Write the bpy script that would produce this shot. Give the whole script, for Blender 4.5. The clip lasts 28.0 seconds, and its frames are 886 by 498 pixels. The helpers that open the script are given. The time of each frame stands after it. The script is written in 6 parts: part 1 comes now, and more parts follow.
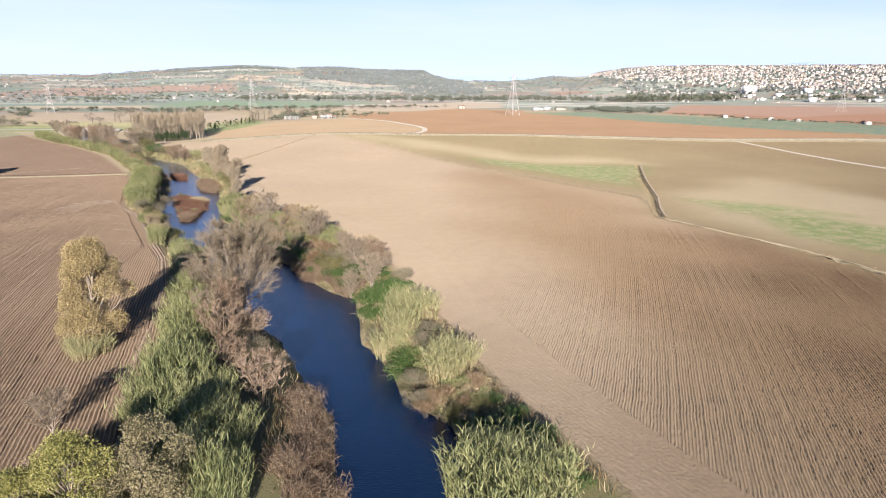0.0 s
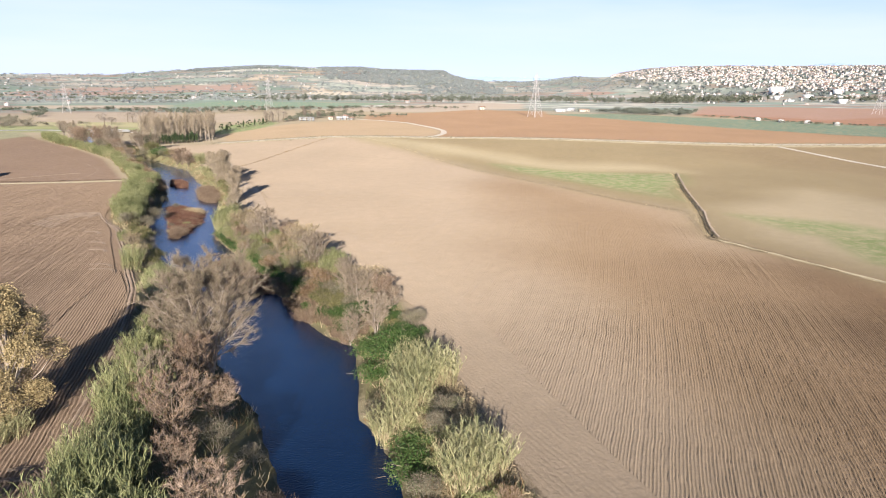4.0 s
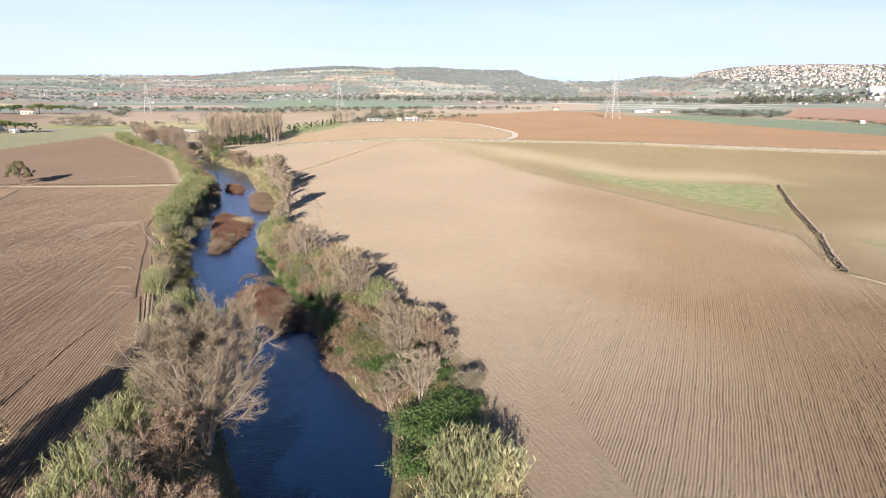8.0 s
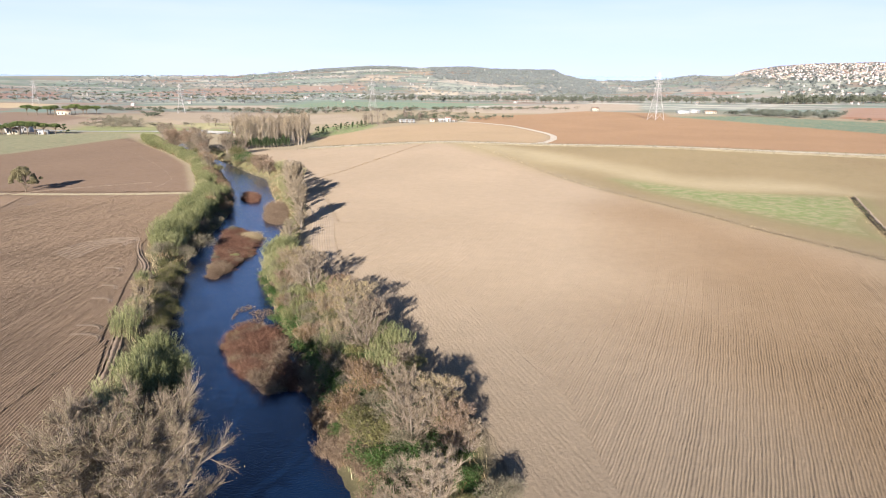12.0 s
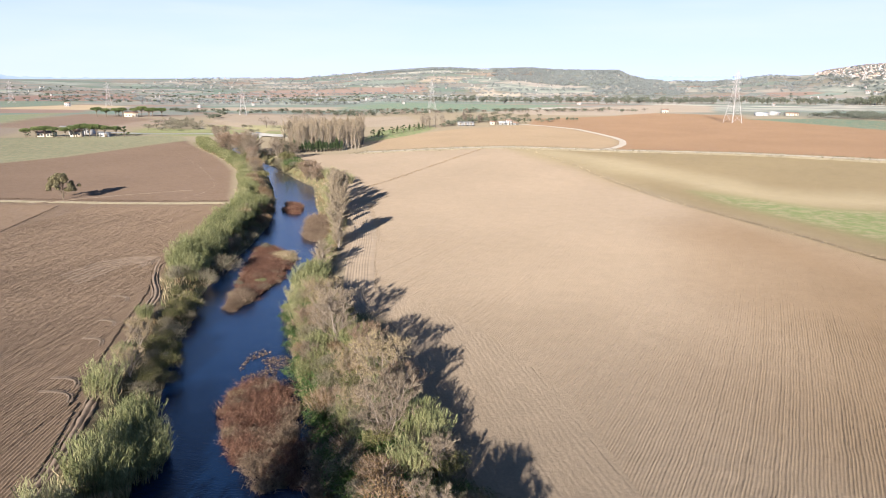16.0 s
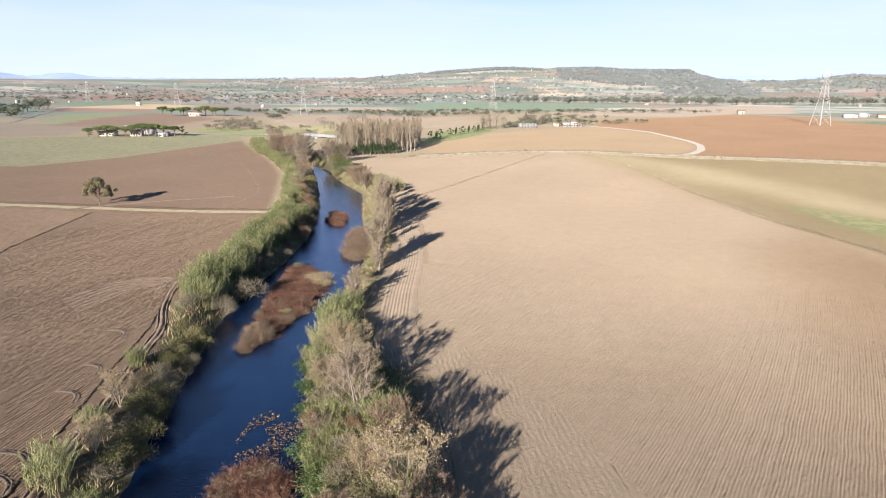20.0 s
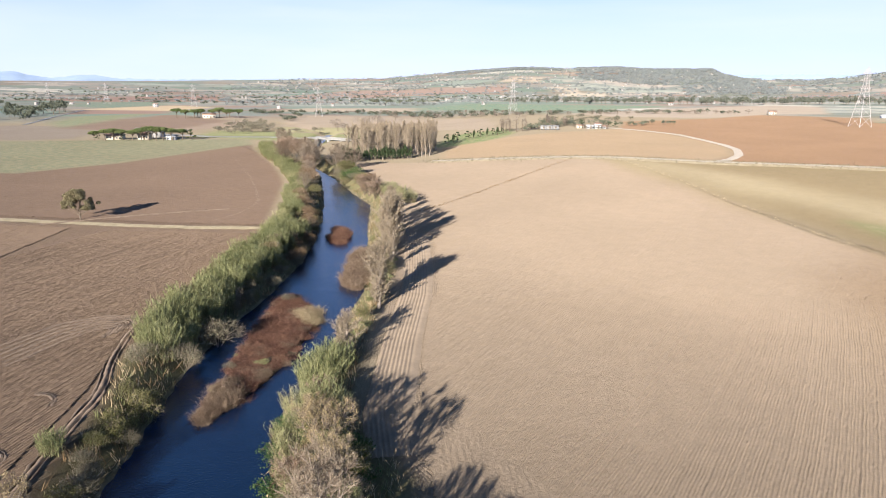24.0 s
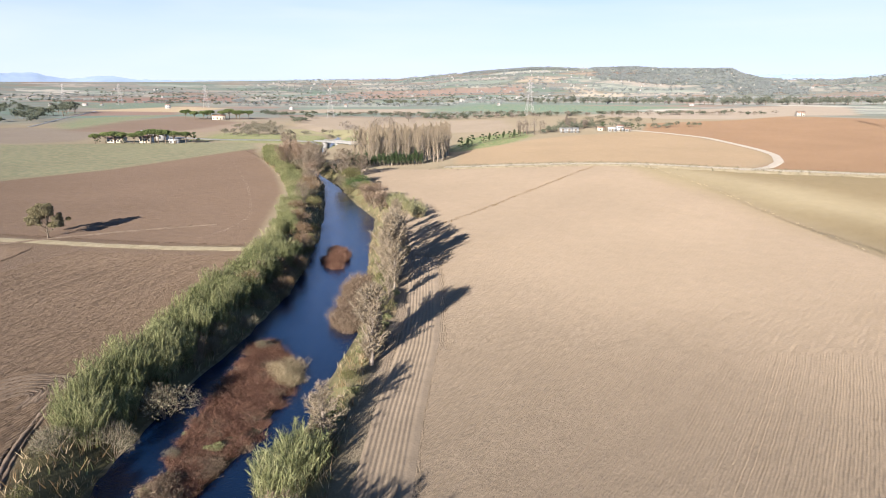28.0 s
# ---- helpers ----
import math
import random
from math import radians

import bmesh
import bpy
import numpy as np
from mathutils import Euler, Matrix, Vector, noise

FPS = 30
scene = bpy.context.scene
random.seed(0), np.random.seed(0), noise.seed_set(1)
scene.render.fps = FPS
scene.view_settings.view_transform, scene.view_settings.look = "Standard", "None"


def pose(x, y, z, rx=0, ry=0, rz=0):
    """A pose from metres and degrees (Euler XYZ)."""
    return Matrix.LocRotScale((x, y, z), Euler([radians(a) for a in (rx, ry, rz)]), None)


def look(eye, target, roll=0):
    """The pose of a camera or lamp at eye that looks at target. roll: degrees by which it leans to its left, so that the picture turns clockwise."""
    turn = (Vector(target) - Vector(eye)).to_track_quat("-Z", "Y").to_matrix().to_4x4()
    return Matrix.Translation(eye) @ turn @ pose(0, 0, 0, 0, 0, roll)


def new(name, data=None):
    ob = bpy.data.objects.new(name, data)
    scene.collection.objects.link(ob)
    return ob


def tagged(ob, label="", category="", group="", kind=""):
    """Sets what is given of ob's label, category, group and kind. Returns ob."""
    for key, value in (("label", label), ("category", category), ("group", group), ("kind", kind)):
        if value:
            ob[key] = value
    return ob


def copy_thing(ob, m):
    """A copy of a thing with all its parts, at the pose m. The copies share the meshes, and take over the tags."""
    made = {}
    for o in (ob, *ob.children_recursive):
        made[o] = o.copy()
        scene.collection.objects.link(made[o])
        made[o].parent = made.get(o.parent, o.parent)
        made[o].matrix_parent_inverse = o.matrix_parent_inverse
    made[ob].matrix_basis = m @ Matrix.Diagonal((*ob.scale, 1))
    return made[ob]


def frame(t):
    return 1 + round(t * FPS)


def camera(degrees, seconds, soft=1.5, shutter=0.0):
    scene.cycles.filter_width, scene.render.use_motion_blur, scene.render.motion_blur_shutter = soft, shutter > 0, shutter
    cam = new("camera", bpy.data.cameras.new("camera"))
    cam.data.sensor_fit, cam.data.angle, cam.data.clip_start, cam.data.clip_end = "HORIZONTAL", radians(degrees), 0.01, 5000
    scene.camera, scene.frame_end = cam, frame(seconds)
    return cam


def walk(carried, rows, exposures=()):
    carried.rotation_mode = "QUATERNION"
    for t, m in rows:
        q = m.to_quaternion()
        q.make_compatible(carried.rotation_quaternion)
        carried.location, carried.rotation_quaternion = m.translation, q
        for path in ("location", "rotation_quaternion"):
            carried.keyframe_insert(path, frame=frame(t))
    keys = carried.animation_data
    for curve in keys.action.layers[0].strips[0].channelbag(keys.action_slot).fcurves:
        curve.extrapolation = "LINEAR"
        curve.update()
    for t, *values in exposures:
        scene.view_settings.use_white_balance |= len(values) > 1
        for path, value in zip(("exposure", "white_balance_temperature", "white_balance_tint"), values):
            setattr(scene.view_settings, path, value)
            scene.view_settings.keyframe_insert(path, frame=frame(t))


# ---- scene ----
cam = camera(69.1, 28.0, soft=1.0)
PATH = [
    (0, (-5.086, -7.504, 28.891), (-4.729, -5.597, 28.408), 0.6),
    (0.5, (-4.706, -5.216, 28.928), (-4.349, -3.308, 28.445), 0.6),
    (1, (-4.326, -2.927, 28.965), (-3.969, -1.019, 28.483), 0.6),
    (1.5, (-3.946, -0.639, 29.002), (-3.589, 1.269, 28.52), 0.6),
    (2, (-3.556, 1.639, 29.023), (-3.201, 3.547, 28.541), 0.67),
    (2.5, (-3.167, 3.917, 29.045), (-2.82, 5.827, 28.562), 0.73),
    (3, (-2.777, 6.195, 29.066), (-2.44, 8.106, 28.583), 0.8),
    (3.5, (-2.418, 8.497, 29.084), (-2.095, 10.411, 28.601), 0.78),
    (5.5, (-0.98, 17.704, 29.155), (-0.772, 19.633, 28.671), 0.7),
    (6, (-0.618, 19.899, 29.16), (-0.443, 21.831, 28.676), 0.7),
    (6.5, (-0.242, 22.026, 29.159), (-0.1, 23.961, 28.675), 0.7),
    (7, (0.15, 24.153, 29.162), (0.259, 26.091, 28.678), 0.7),
    (7.5, (0.541, 26.288, 29.163), (0.635, 28.227, 28.678), 0.6),
    (8, (0.893, 28.454, 29.169), (0.982, 30.392, 28.684), 0.7),
    (8.5, (1.19, 30.632, 29.196), (1.266, 32.571, 28.711), 0.6),
    (9, (1.449, 32.811, 29.225), (1.5, 34.751, 28.74), 0.6),
    (9.5, (1.656, 35.029, 29.256), (1.684, 36.969, 28.771), 0.6),
    (10, (1.804, 37.293, 29.286), (1.822, 39.234, 28.801), 0.7),
    (10.5, (1.912, 39.548, 29.308), (1.929, 41.488, 28.822), 0.7),
    (11, (2.023, 41.803, 29.327), (2.035, 43.743, 28.841), 0.7),
    (11.5, (2.15, 44.081, 29.347), (2.153, 46.021, 28.86), 0.7),
    (12, (2.261, 46.354, 29.367), (2.245, 48.294, 28.88), 0.6),
    (12.5, (2.342, 48.619, 29.381), (2.3, 50.558, 28.892), 0.6),
    (14.5, (2.62, 57.788, 29.484), (2.466, 59.722, 28.998), 0.4),
    (15, (2.642, 60.046, 29.495), (2.468, 61.978, 29.009), 0.4),
    (15.5, (2.617, 62.273, 29.504), (2.429, 64.204, 29.018), 0.4),
    (16, (2.548, 64.48, 29.513), (2.35, 66.41, 29.028), 0.4),
    (16.5, (2.419, 66.671, 29.515), (2.191, 68.597, 29.029), 0.3),
    (17, (2.253, 68.865, 29.51), (1.986, 70.786, 29.025), 0.3),
    (17.5, (2.104, 71.118, 29.506), (1.816, 73.037, 29.021), 0.4),
    (18, (1.96, 73.39, 29.495), (1.664, 75.307, 29.009), 0.4),
    (18.5, (1.769, 75.638, 29.485), (1.415, 77.546, 28.999), 0.4),
    (19, (1.558, 77.871, 29.489), (1.179, 79.773, 29.002), 0.3),
    (19.5, (1.314, 80.048, 29.489), (0.936, 81.951, 29.002), 0.4),
    (20, (1.05, 82.188, 29.49), (0.672, 84.091, 29.003), 0.4),
    (20.5, (0.783, 84.306, 29.495), (0.405, 86.209, 29.008), 0.4),
    (21, (0.499, 86.431, 29.502), (0.122, 88.333, 29.015), 0.4),
    (21.5, (0.194, 88.589, 29.517), (-0.183, 90.492, 29.031), 0.5),
    (23.5, (-1.183, 97.368, 29.654), (-1.585, 99.266, 29.169), 0.3),
    (24, (-1.578, 99.604, 29.678), (-2.012, 101.495, 29.192), 0.2),
    (24.5, (-2.009, 101.886, 29.712), (-2.452, 103.775, 29.228), 0.2),
    (25, (-2.449, 104.173, 29.751), (-2.921, 106.054, 29.265), 0.2),
    (25.5, (-2.836, 106.454, 29.786), (-3.316, 108.334, 29.301), 0.2),
    (26, (-3.265, 108.71, 29.82), (-3.746, 110.59, 29.335), 0.2),
    (26.5, (-3.74, 110.966, 29.85), (-4.219, 112.846, 29.364), 0.2),
    (27, (-4.205, 113.237, 29.872), (-4.684, 115.118, 29.386), 0.1),
    (27.5, (-4.647, 115.494, 29.887), (-5.125, 117.374, 29.402), 0.1),
    (28, (-5.094, 117.705, 29.891), (-5.572, 119.585, 29.406), 0.1),
]
walk(cam, [(t, look(eye, target, roll)) for t, eye, target, roll in PATH])

# ---- light ----
SUN_AZ, SUN_EL = 187.0, 16.9
ANTI = Vector((math.sin(radians(SUN_AZ + 180)) * math.cos(radians(SUN_EL)), math.cos(radians(SUN_AZ + 180)) * math.cos(radians(SUN_EL)), -math.sin(radians(SUN_EL))))
world = bpy.data.worlds.new("world")
scene.world = world
world.use_nodes = True
wn, wl = world.node_tree.nodes, world.node_tree.links
sky = wn.new("ShaderNodeTexSky")
sky.sky_type, sky.sun_disc = "NISHITA", False
sky.sun_elevation, sky.sun_rotation = radians(SUN_EL), radians(SUN_AZ)
sky.altitude, sky.air_density, sky.dust_density, sky.ozone_density = 30, 0.8, 0.0, 3.0
# pale haze that thickens towards the horizon, as on any clear winter day
coord, parts3 = wn.new("ShaderNodeTexCoord"), wn.new("ShaderNodeSeparateXYZ")
wl.new(coord.outputs["Generated"], parts3.inputs[0])
haze = wn.new("ShaderNodeValToRGB")
haze.color_ramp.interpolation = "EASE"
for k, (at, share) in enumerate(((0.0, 0.88), (0.06, 0.80), (0.125, 0.62), (0.24, 0.60), (0.60, 0.0))):
    stop = haze.color_ramp.elements[0] if k == 0 else haze.color_ramp.elements[-1] if k == 1 else haze.color_ramp.elements.new(at)
    stop.position, stop.color = at, (share, share, share, 1)
wl.new(parts3.outputs[2], haze.inputs[0])
veil = wn.new("ShaderNodeMix")
veil.data_type = "RGBA"
pale = wn.new("ShaderNodeMapRange")
pale.interpolation_type = "SMOOTHSTEP"
pale.inputs["From Min"].default_value, pale.inputs["From Max"].default_value = 0.08, 0.27
wl.new(parts3.outputs[2], pale.inputs["Value"])
tone = wn.new("ShaderNodeMix")
tone.data_type = "RGBA"
tone.inputs[6].default_value, tone.inputs[7].default_value = (7.5, 8.6, 14.0, 1), (2.6, 6.2, 15.5, 1)
wl.new(pale.outputs[0], tone.inputs[0])
wl.new(tone.outputs[2], veil.inputs[7])
wl.new(haze.outputs[0], veil.inputs[0])
wl.new(sky.outputs[0], veil.inputs[6])
# thin streaks of high cloud
stretch, streak = wn.new("ShaderNodeMapping"), wn.new("ShaderNodeTexNoise")
stretch.inputs["Scale"].default_value, stretch.inputs["Rotation"].default_value = (1.3, 2.2, 11.0), (0.10, 0.06, 0.5)
streak.inputs["Scale"].default_value, streak.inputs["Detail"].default_value = 1.6, 5.0
wl.new(coord.outputs["Generated"], stretch.inputs[0])
wl.new(stretch.outputs[0], streak.inputs["Vector"])
thin = wn.new("ShaderNodeMapRange")
thin.inputs["From Min"].default_value, thin.inputs["From Max"].default_value = 0.42, 0.75
thin.inputs["To Min"].default_value, thin.inputs["To Max"].default_value = 0.0, 0.42
wl.new(streak.outputs[0], thin.inputs["Value"])
cloud = wn.new("ShaderNodeMix")
cloud.data_type = "RGBA"
cloud.inputs[7].default_value = (8.7, 9.2, 11.5, 1)
low = wn.new("ShaderNodeMapRange")
low.inputs["From Min"].default_value, low.inputs["From Max"].default_value = 0.12, 0.26
low.inputs["To Min"].default_value, low.inputs["To Max"].default_value = 1.0, 0.2
wl.new(parts3.outputs[2], low.inputs["Value"])
wisp = wn.new("ShaderNodeMath")
wisp.operation = "MULTIPLY"
wl.new(thin.outputs[0], wisp.inputs[0])
wl.new(low.outputs[0], wisp.inputs[1])
wl.new(wisp.outputs[0], cloud.inputs[0])
wl.new(veil.outputs[2], cloud.inputs[6])
wl.new(cloud.outputs[2], wn["Background"].inputs[0])
wn["Background"].inputs[1].default_value = 0.05
sun_data = bpy.data.lights.new("sun", "SUN")
sun_data.energy, sun_data.angle, sun_data.color = 5.0, radians(0.55), (1.0, 0.935, 0.868)
scene.view_settings.exposure = 1.2
new("sun", sun_data).matrix_world = look((0, -60, 90), Vector((0, -60, 90)) + ANTI)


# ---- materials ----
def node(nt, kind, **values):
    n = nt.nodes.new(kind)
    for k, v in values.items():
        n.inputs[k.replace("_", " ")].default_value = v
    return n


def plain(name, rough=0.8, metal=0.0, spec=0.3):
    m = bpy.data.materials.new(name)
    m.use_nodes = True
    b = m.node_tree.nodes["Principled BSDF"]
    b.inputs["Roughness"].default_value, b.inputs["Metallic"].default_value = rough, metal
    b.inputs["Specular IOR Level"].default_value = spec
    return m, m.node_tree, b


def ramp(nt, fac, stops):
    r = nt.nodes.new("ShaderNodeValToRGB")
    e = r.color_ramp.elements
    while len(e) < len(stops):
        e.new(0.5)
    for k, (p, c) in enumerate(stops):
        e[k].position, e[k].color = p, (*c, 1)
    nt.links.new(fac, r.inputs[0])
    return r.outputs[0]


def mix(nt, fac, a, b, mode="MIX"):
    n = nt.nodes.new("ShaderNodeMix")
    n.data_type, n.blend_type = "RGBA", mode
    for sock, v in ((n.inputs[0], fac), (n.inputs[6], a), (n.inputs[7], b)):
        if isinstance(v, (int, float)):
            sock.default_value = v
        elif isinstance(v, tuple):
            sock.default_value = (*v, 1)
        else:
            nt.links.new(v, sock)
    return n.outputs[2]


def calc(nt, op, a, b=0.0, c=0.0):
    n = nt.nodes.new("ShaderNodeMath")
    n.operation = op
    for k, v in enumerate((a, b, c)):
        if isinstance(v, (int, float)):
            n.inputs[k].default_value = v
        else:
            nt.links.new(v, n.inputs[k])
    return n.outputs[0]


def where(nt):
    return nt.nodes.new("ShaderNodeNewGeometry").outputs["Position"]


def noise_at(nt, pos, scale, detail=3.0, rough=0.55, out="Fac"):
    n = node(nt, "ShaderNodeTexNoise", Scale=scale, Detail=detail, Roughness=rough)
    nt.links.new(pos, n.inputs["Vector"])
    return n.outputs[out]


def foliage(name, stops, rough=0.65, spec=0.2):
    """Leaves or twigs whose colour varies from piece to piece and from plant to plant."""
    m, nt, b = plain(name, rough, 0, spec)
    g = nt.nodes.new("ShaderNodeNewGeometry")
    o = nt.nodes.new("ShaderNodeObjectInfo")
    big = noise_at(nt, g.outputs["Position"], 0.35, 2)
    f = calc(nt, "ADD", calc(nt, "MULTIPLY", g.outputs["Random Per Island"], 0.5), calc(nt, "MULTIPLY", o.outputs["Random"], 0.25))
    f = calc(nt, "ADD", f, calc(nt, "MULTIPLY", big, 0.3))
    nt.links.new(ramp(nt, f, stops), b.inputs["Base Color"])
    return m


def grainy(name, c1, c2, scale=3.0, rough=0.85, bump=0.0, metal=0.0, spec=0.3):
    m, nt, b = plain(name, rough, metal, spec)
    b.inputs["Diffuse Roughness"].default_value = 1.0 if rough > 0.9 else 0.0
    p = where(nt)
    n1, n2 = noise_at(nt, p, scale, 4), noise_at(nt, p, scale * 7, 3)
    f = calc(nt, "ADD", calc(nt, "MULTIPLY", n1, 0.7), calc(nt, "MULTIPLY", n2, 0.3))
    nt.links.new(ramp(nt, f, [(0.32, c1), (0.68, c2)]), b.inputs["Base Color"])
    if bump:
        k = node(nt, "ShaderNodeBump", Strength=0.7, Distance=bump)
        nt.links.new(n2, k.inputs["Height"])
        nt.links.new(k.outputs[0], b.inputs["Normal"])
    return m


def ground_material():
    """Soil and grass: the colour of each plot, furrows along it, clods, and a patchwork of plots far away."""
    m, nt, b = plain("ground_soil", 0.95, 0, 0.08)
    b.inputs["Diffuse Roughness"].default_value = 1.0
    L = nt.links
    p = where(nt)

    def attr(name, out):
        a = nt.nodes.new("ShaderNodeAttribute")
        a.attribute_name = name
        return a.outputs[out]

    tint, rows, depth, far = attr("tint", "Color"), attr("rows", "Fac"), attr("furrow", "Fac"), attr("far", "Fac")
    # patchwork of distant plots
    st = node(nt, "ShaderNodeMapping")
    st.inputs["Rotation"].default_value = (0, 0, 0.5)
    st.inputs["Scale"].default_value = (1 / 260, 1 / 150, 0.0)
    L.new(p, st.inputs[0])
    vor = node(nt, "ShaderNodeTexVoronoi", Scale=1.0, Randomness=0.9)
    L.new(st.outputs[0], vor.inputs["Vector"])
    sep = nt.nodes.new("ShaderNodeSeparateColor")
    L.new(vor.outputs["Color"], sep.inputs[0])
    plots = ramp(nt, sep.outputs[0], [(0.0, (0.16, 0.140, 0.118)), (0.22, (0.245, 0.215, 0.180)), (0.42, (0.100, 0.125, 0.098)), (0.58, (0.185, 0.125, 0.100)), (0.75, (0.105, 0.145, 0.115)), (1.0, (0.30, 0.272, 0.232))])
    # far scrub, its grey tone lightened to stand in for haze
    scrub = noise_at(nt, p, 0.011, 6, 0.7)
    plots = mix(nt, ramp(nt, scrub, [(0.47, (0, 0, 0)), (0.58, (1, 1, 1))]), plots, (0.125, 0.135, 0.118))
    # thin crops and grass leave bare earth between them
    gsep = nt.nodes.new("ShaderNodeSeparateColor")
    L.new(tint, gsep.inputs[0])
    grassy = calc(nt, "MULTIPLY", calc(nt, "GREATER_THAN", calc(nt, "SUBTRACT", gsep.outputs[1], gsep.outputs[0]), -0.012), ramp(nt, noise_at(nt, p, 0.32, 7, 0.72), [(0.44, (0, 0, 0)), (0.60, (1, 1, 1))]))
    bare = calc(nt, "MULTIPLY", grassy, 0.75)
    tint = mix(nt, bare, tint, (0.205, 0.172, 0.108))
    col = mix(nt, far, tint, plots)
    # soil variation
    n_big, n_mid, n_fine = noise_at(nt, p, 0.03, 4), noise_at(nt, p, 0.4, 4), noise_at(nt, p, 3.2, 6, 0.72)
    var = calc(nt, "ADD", calc(nt, "MULTIPLY", n_big, 0.30), calc(nt, "ADD", calc(nt, "MULTIPLY", n_mid, 0.22), calc(nt, "MULTIPLY", n_fine, 0.55)))
    gain = calc(nt, "ADD", 0.465, var)
    comb = nt.nodes.new("ShaderNodeCombineColor")
    for k in range(3):
        L.new(gain, comb.inputs[k])
    L.new(mix(nt, 1.0, col, comb.outputs[0], "MULTIPLY"), b.inputs["Base Color"])
    # furrows and clods
    wob = calc(nt, "MULTIPLY", calc(nt, "SUBTRACT", noise_at(nt, p, 0.12, 3), 0.5), 2.2)
    wave = calc(nt, "SINE", calc(nt, "MULTIPLY", calc(nt, "ADD", rows, wob), 2 * math.pi / 0.31))
    wave2 = calc(nt, "SINE", calc(nt, "MULTIPLY", calc(nt, "ADD", rows, wob), 2 * math.pi / 4.3))
    wave = calc(nt, "ADD", wave, calc(nt, "MULTIPLY", wave2, 0.5))
    broken = calc(nt, "ADD", 0.35, noise_at(nt, p, 0.5, 3))
    hgt = calc(nt, "MULTIPLY", calc(nt, "MULTIPLY", wave, broken), calc(nt, "MULTIPLY", depth, 0.022))
    clod = calc(nt, "MULTIPLY", noise_at(nt, p, 2.6, 6, 0.7), calc(nt, "ADD", 0.10, calc(nt, "MULTIPLY", depth, 0.16)))
    k = node(nt, "ShaderNodeBump", Strength=1.0, Distance=1.0)
    L.new(calc(nt, "ADD", hgt, clod), k.inputs["Height"])
    L.new(k.outputs[0], b.inputs["Normal"])
    return m


def water_material():
    m, nt, b = plain("river_water", 0.025, 0, 0.6)
    b.inputs["IOR"].default_value = 1.33
    p = where(nt)
    nt.links.new(ramp(nt, noise_at(nt, p, 0.08, 3), [(0.3, (0.003, 0.012, 0.038)), (0.7, (0.004, 0.017, 0.050))]), b.inputs["Base Color"])
    k = node(nt, "ShaderNodeBump", Strength=1.0, Distance=0.038)
    nt.links.new(calc(nt, "ADD", noise_at(nt, p, 5.0, 3, 0.55), noise_at(nt, p, 0.3, 2)), k.inputs["Height"])
    nt.links.new(k.outputs[0], b.inputs["Normal"])
    return m


GROUND, WATER = ground_material(), water_material()
REED_GREEN = foliage("reed_leaf_green", [(0.1, (0.064, 0.076, 0.029)), (0.5, (0.176, 0.184, 0.076)), (0.9, (0.36, 0.335, 0.17))])
REED_PALE = foliage("reed_leaf_pale", [(0.1, (0.12, 0.13, 0.055)), (0.5, (0.265, 0.250, 0.120)), (0.9, (0.43, 0.375, 0.215))])
STRAW = foliage("dry_straw", [(0.1, (0.16, 0.12, 0.065)), (0.5, (0.33, 0.255, 0.15)), (0.9, (0.48, 0.38, 0.24))])
RUST = foliage("rusty_dead_stems", [(0.1, (0.050, 0.022, 0.016)), (0.5, (0.135, 0.062, 0.040)), (0.9, (0.33, 0.20, 0.13))])
SOIL_TAN = grainy("tan_field_soil", (0.172, 0.133, 0.095), (0.238, 0.184, 0.131), 0.5, 0.95, 0.05)
DRYBROWN = foliage("brown_dead_reed", [(0.1, (0.060, 0.038, 0.026)), (0.5, (0.165, 0.112, 0.074)), (0.9, (0.34, 0.255, 0.175))])
TWIG = foliage("bare_twigs", [(0.1, (0.075, 0.055, 0.038)), (0.5, (0.200, 0.152, 0.106)), (0.9, (0.39, 0.31, 0.225))], 0.8)
TWIG_DARK = foliage("dark_twigs", [(0.1, (0.07, 0.055, 0.038)), (0.5, (0.17, 0.135, 0.095)), (0.9, (0.30, 0.25, 0.18))], 0.8)
TWIG_PALE = foliage("pale_upright_twigs", [(0.1, (0.14, 0.105, 0.068)), (0.5, (0.32, 0.25, 0.165)), (0.9, (0.47, 0.38, 0.26))], 0.8)
TWIG_RED = foliage("reddish_twigs", [(0.1, (0.09, 0.056, 0.038)), (0.5, (0.25, 0.175, 0.125)), (0.9, (0.45, 0.34, 0.25))], 0.8)
BARK = grainy("pale_bark", (0.17, 0.13, 0.10), (0.38, 0.315, 0.25), 2.5, 0.85, 0.02)
BARK_DARK = grainy("brown_bark", (0.09, 0.07, 0.05), (0.22, 0.17, 0.12), 2.5, 0.9, 0.02)
LEAF_OLIVE = foliage("olive_leaves", [(0.1, (0.038, 0.042, 0.014)), (0.5, (0.11, 0.105, 0.036)), (0.9, (0.22, 0.19, 0.08))])
LEAF_LIME = foliage("yellow_green_leaves", [(0.1, (0.09, 0.10, 0.025)), (0.5, (0.21, 0.20, 0.06)), (0.9, (0.33, 0.28, 0.11))])
LEAF_GREEN = foliage("bramble_leaves", [(0.1, (0.018, 0.040, 0.010)), (0.5, (0.045, 0.085, 0.020)), (0.9, (0.11, 0.15, 0.045))])
LEAF_GOLD = foliage("golden_leaves", [(0.1, (0.15, 0.110, 0.050)), (0.5, (0.31, 0.235, 0.115)), (0.9, (0.46, 0.36, 0.20))])
LEAF_FIELD = foliage("grey_olive_leaves", [(0.1, (0.085, 0.072, 0.036)), (0.5, (0.195, 0.165, 0.088)), (0.9, (0.31, 0.26, 0.155))])
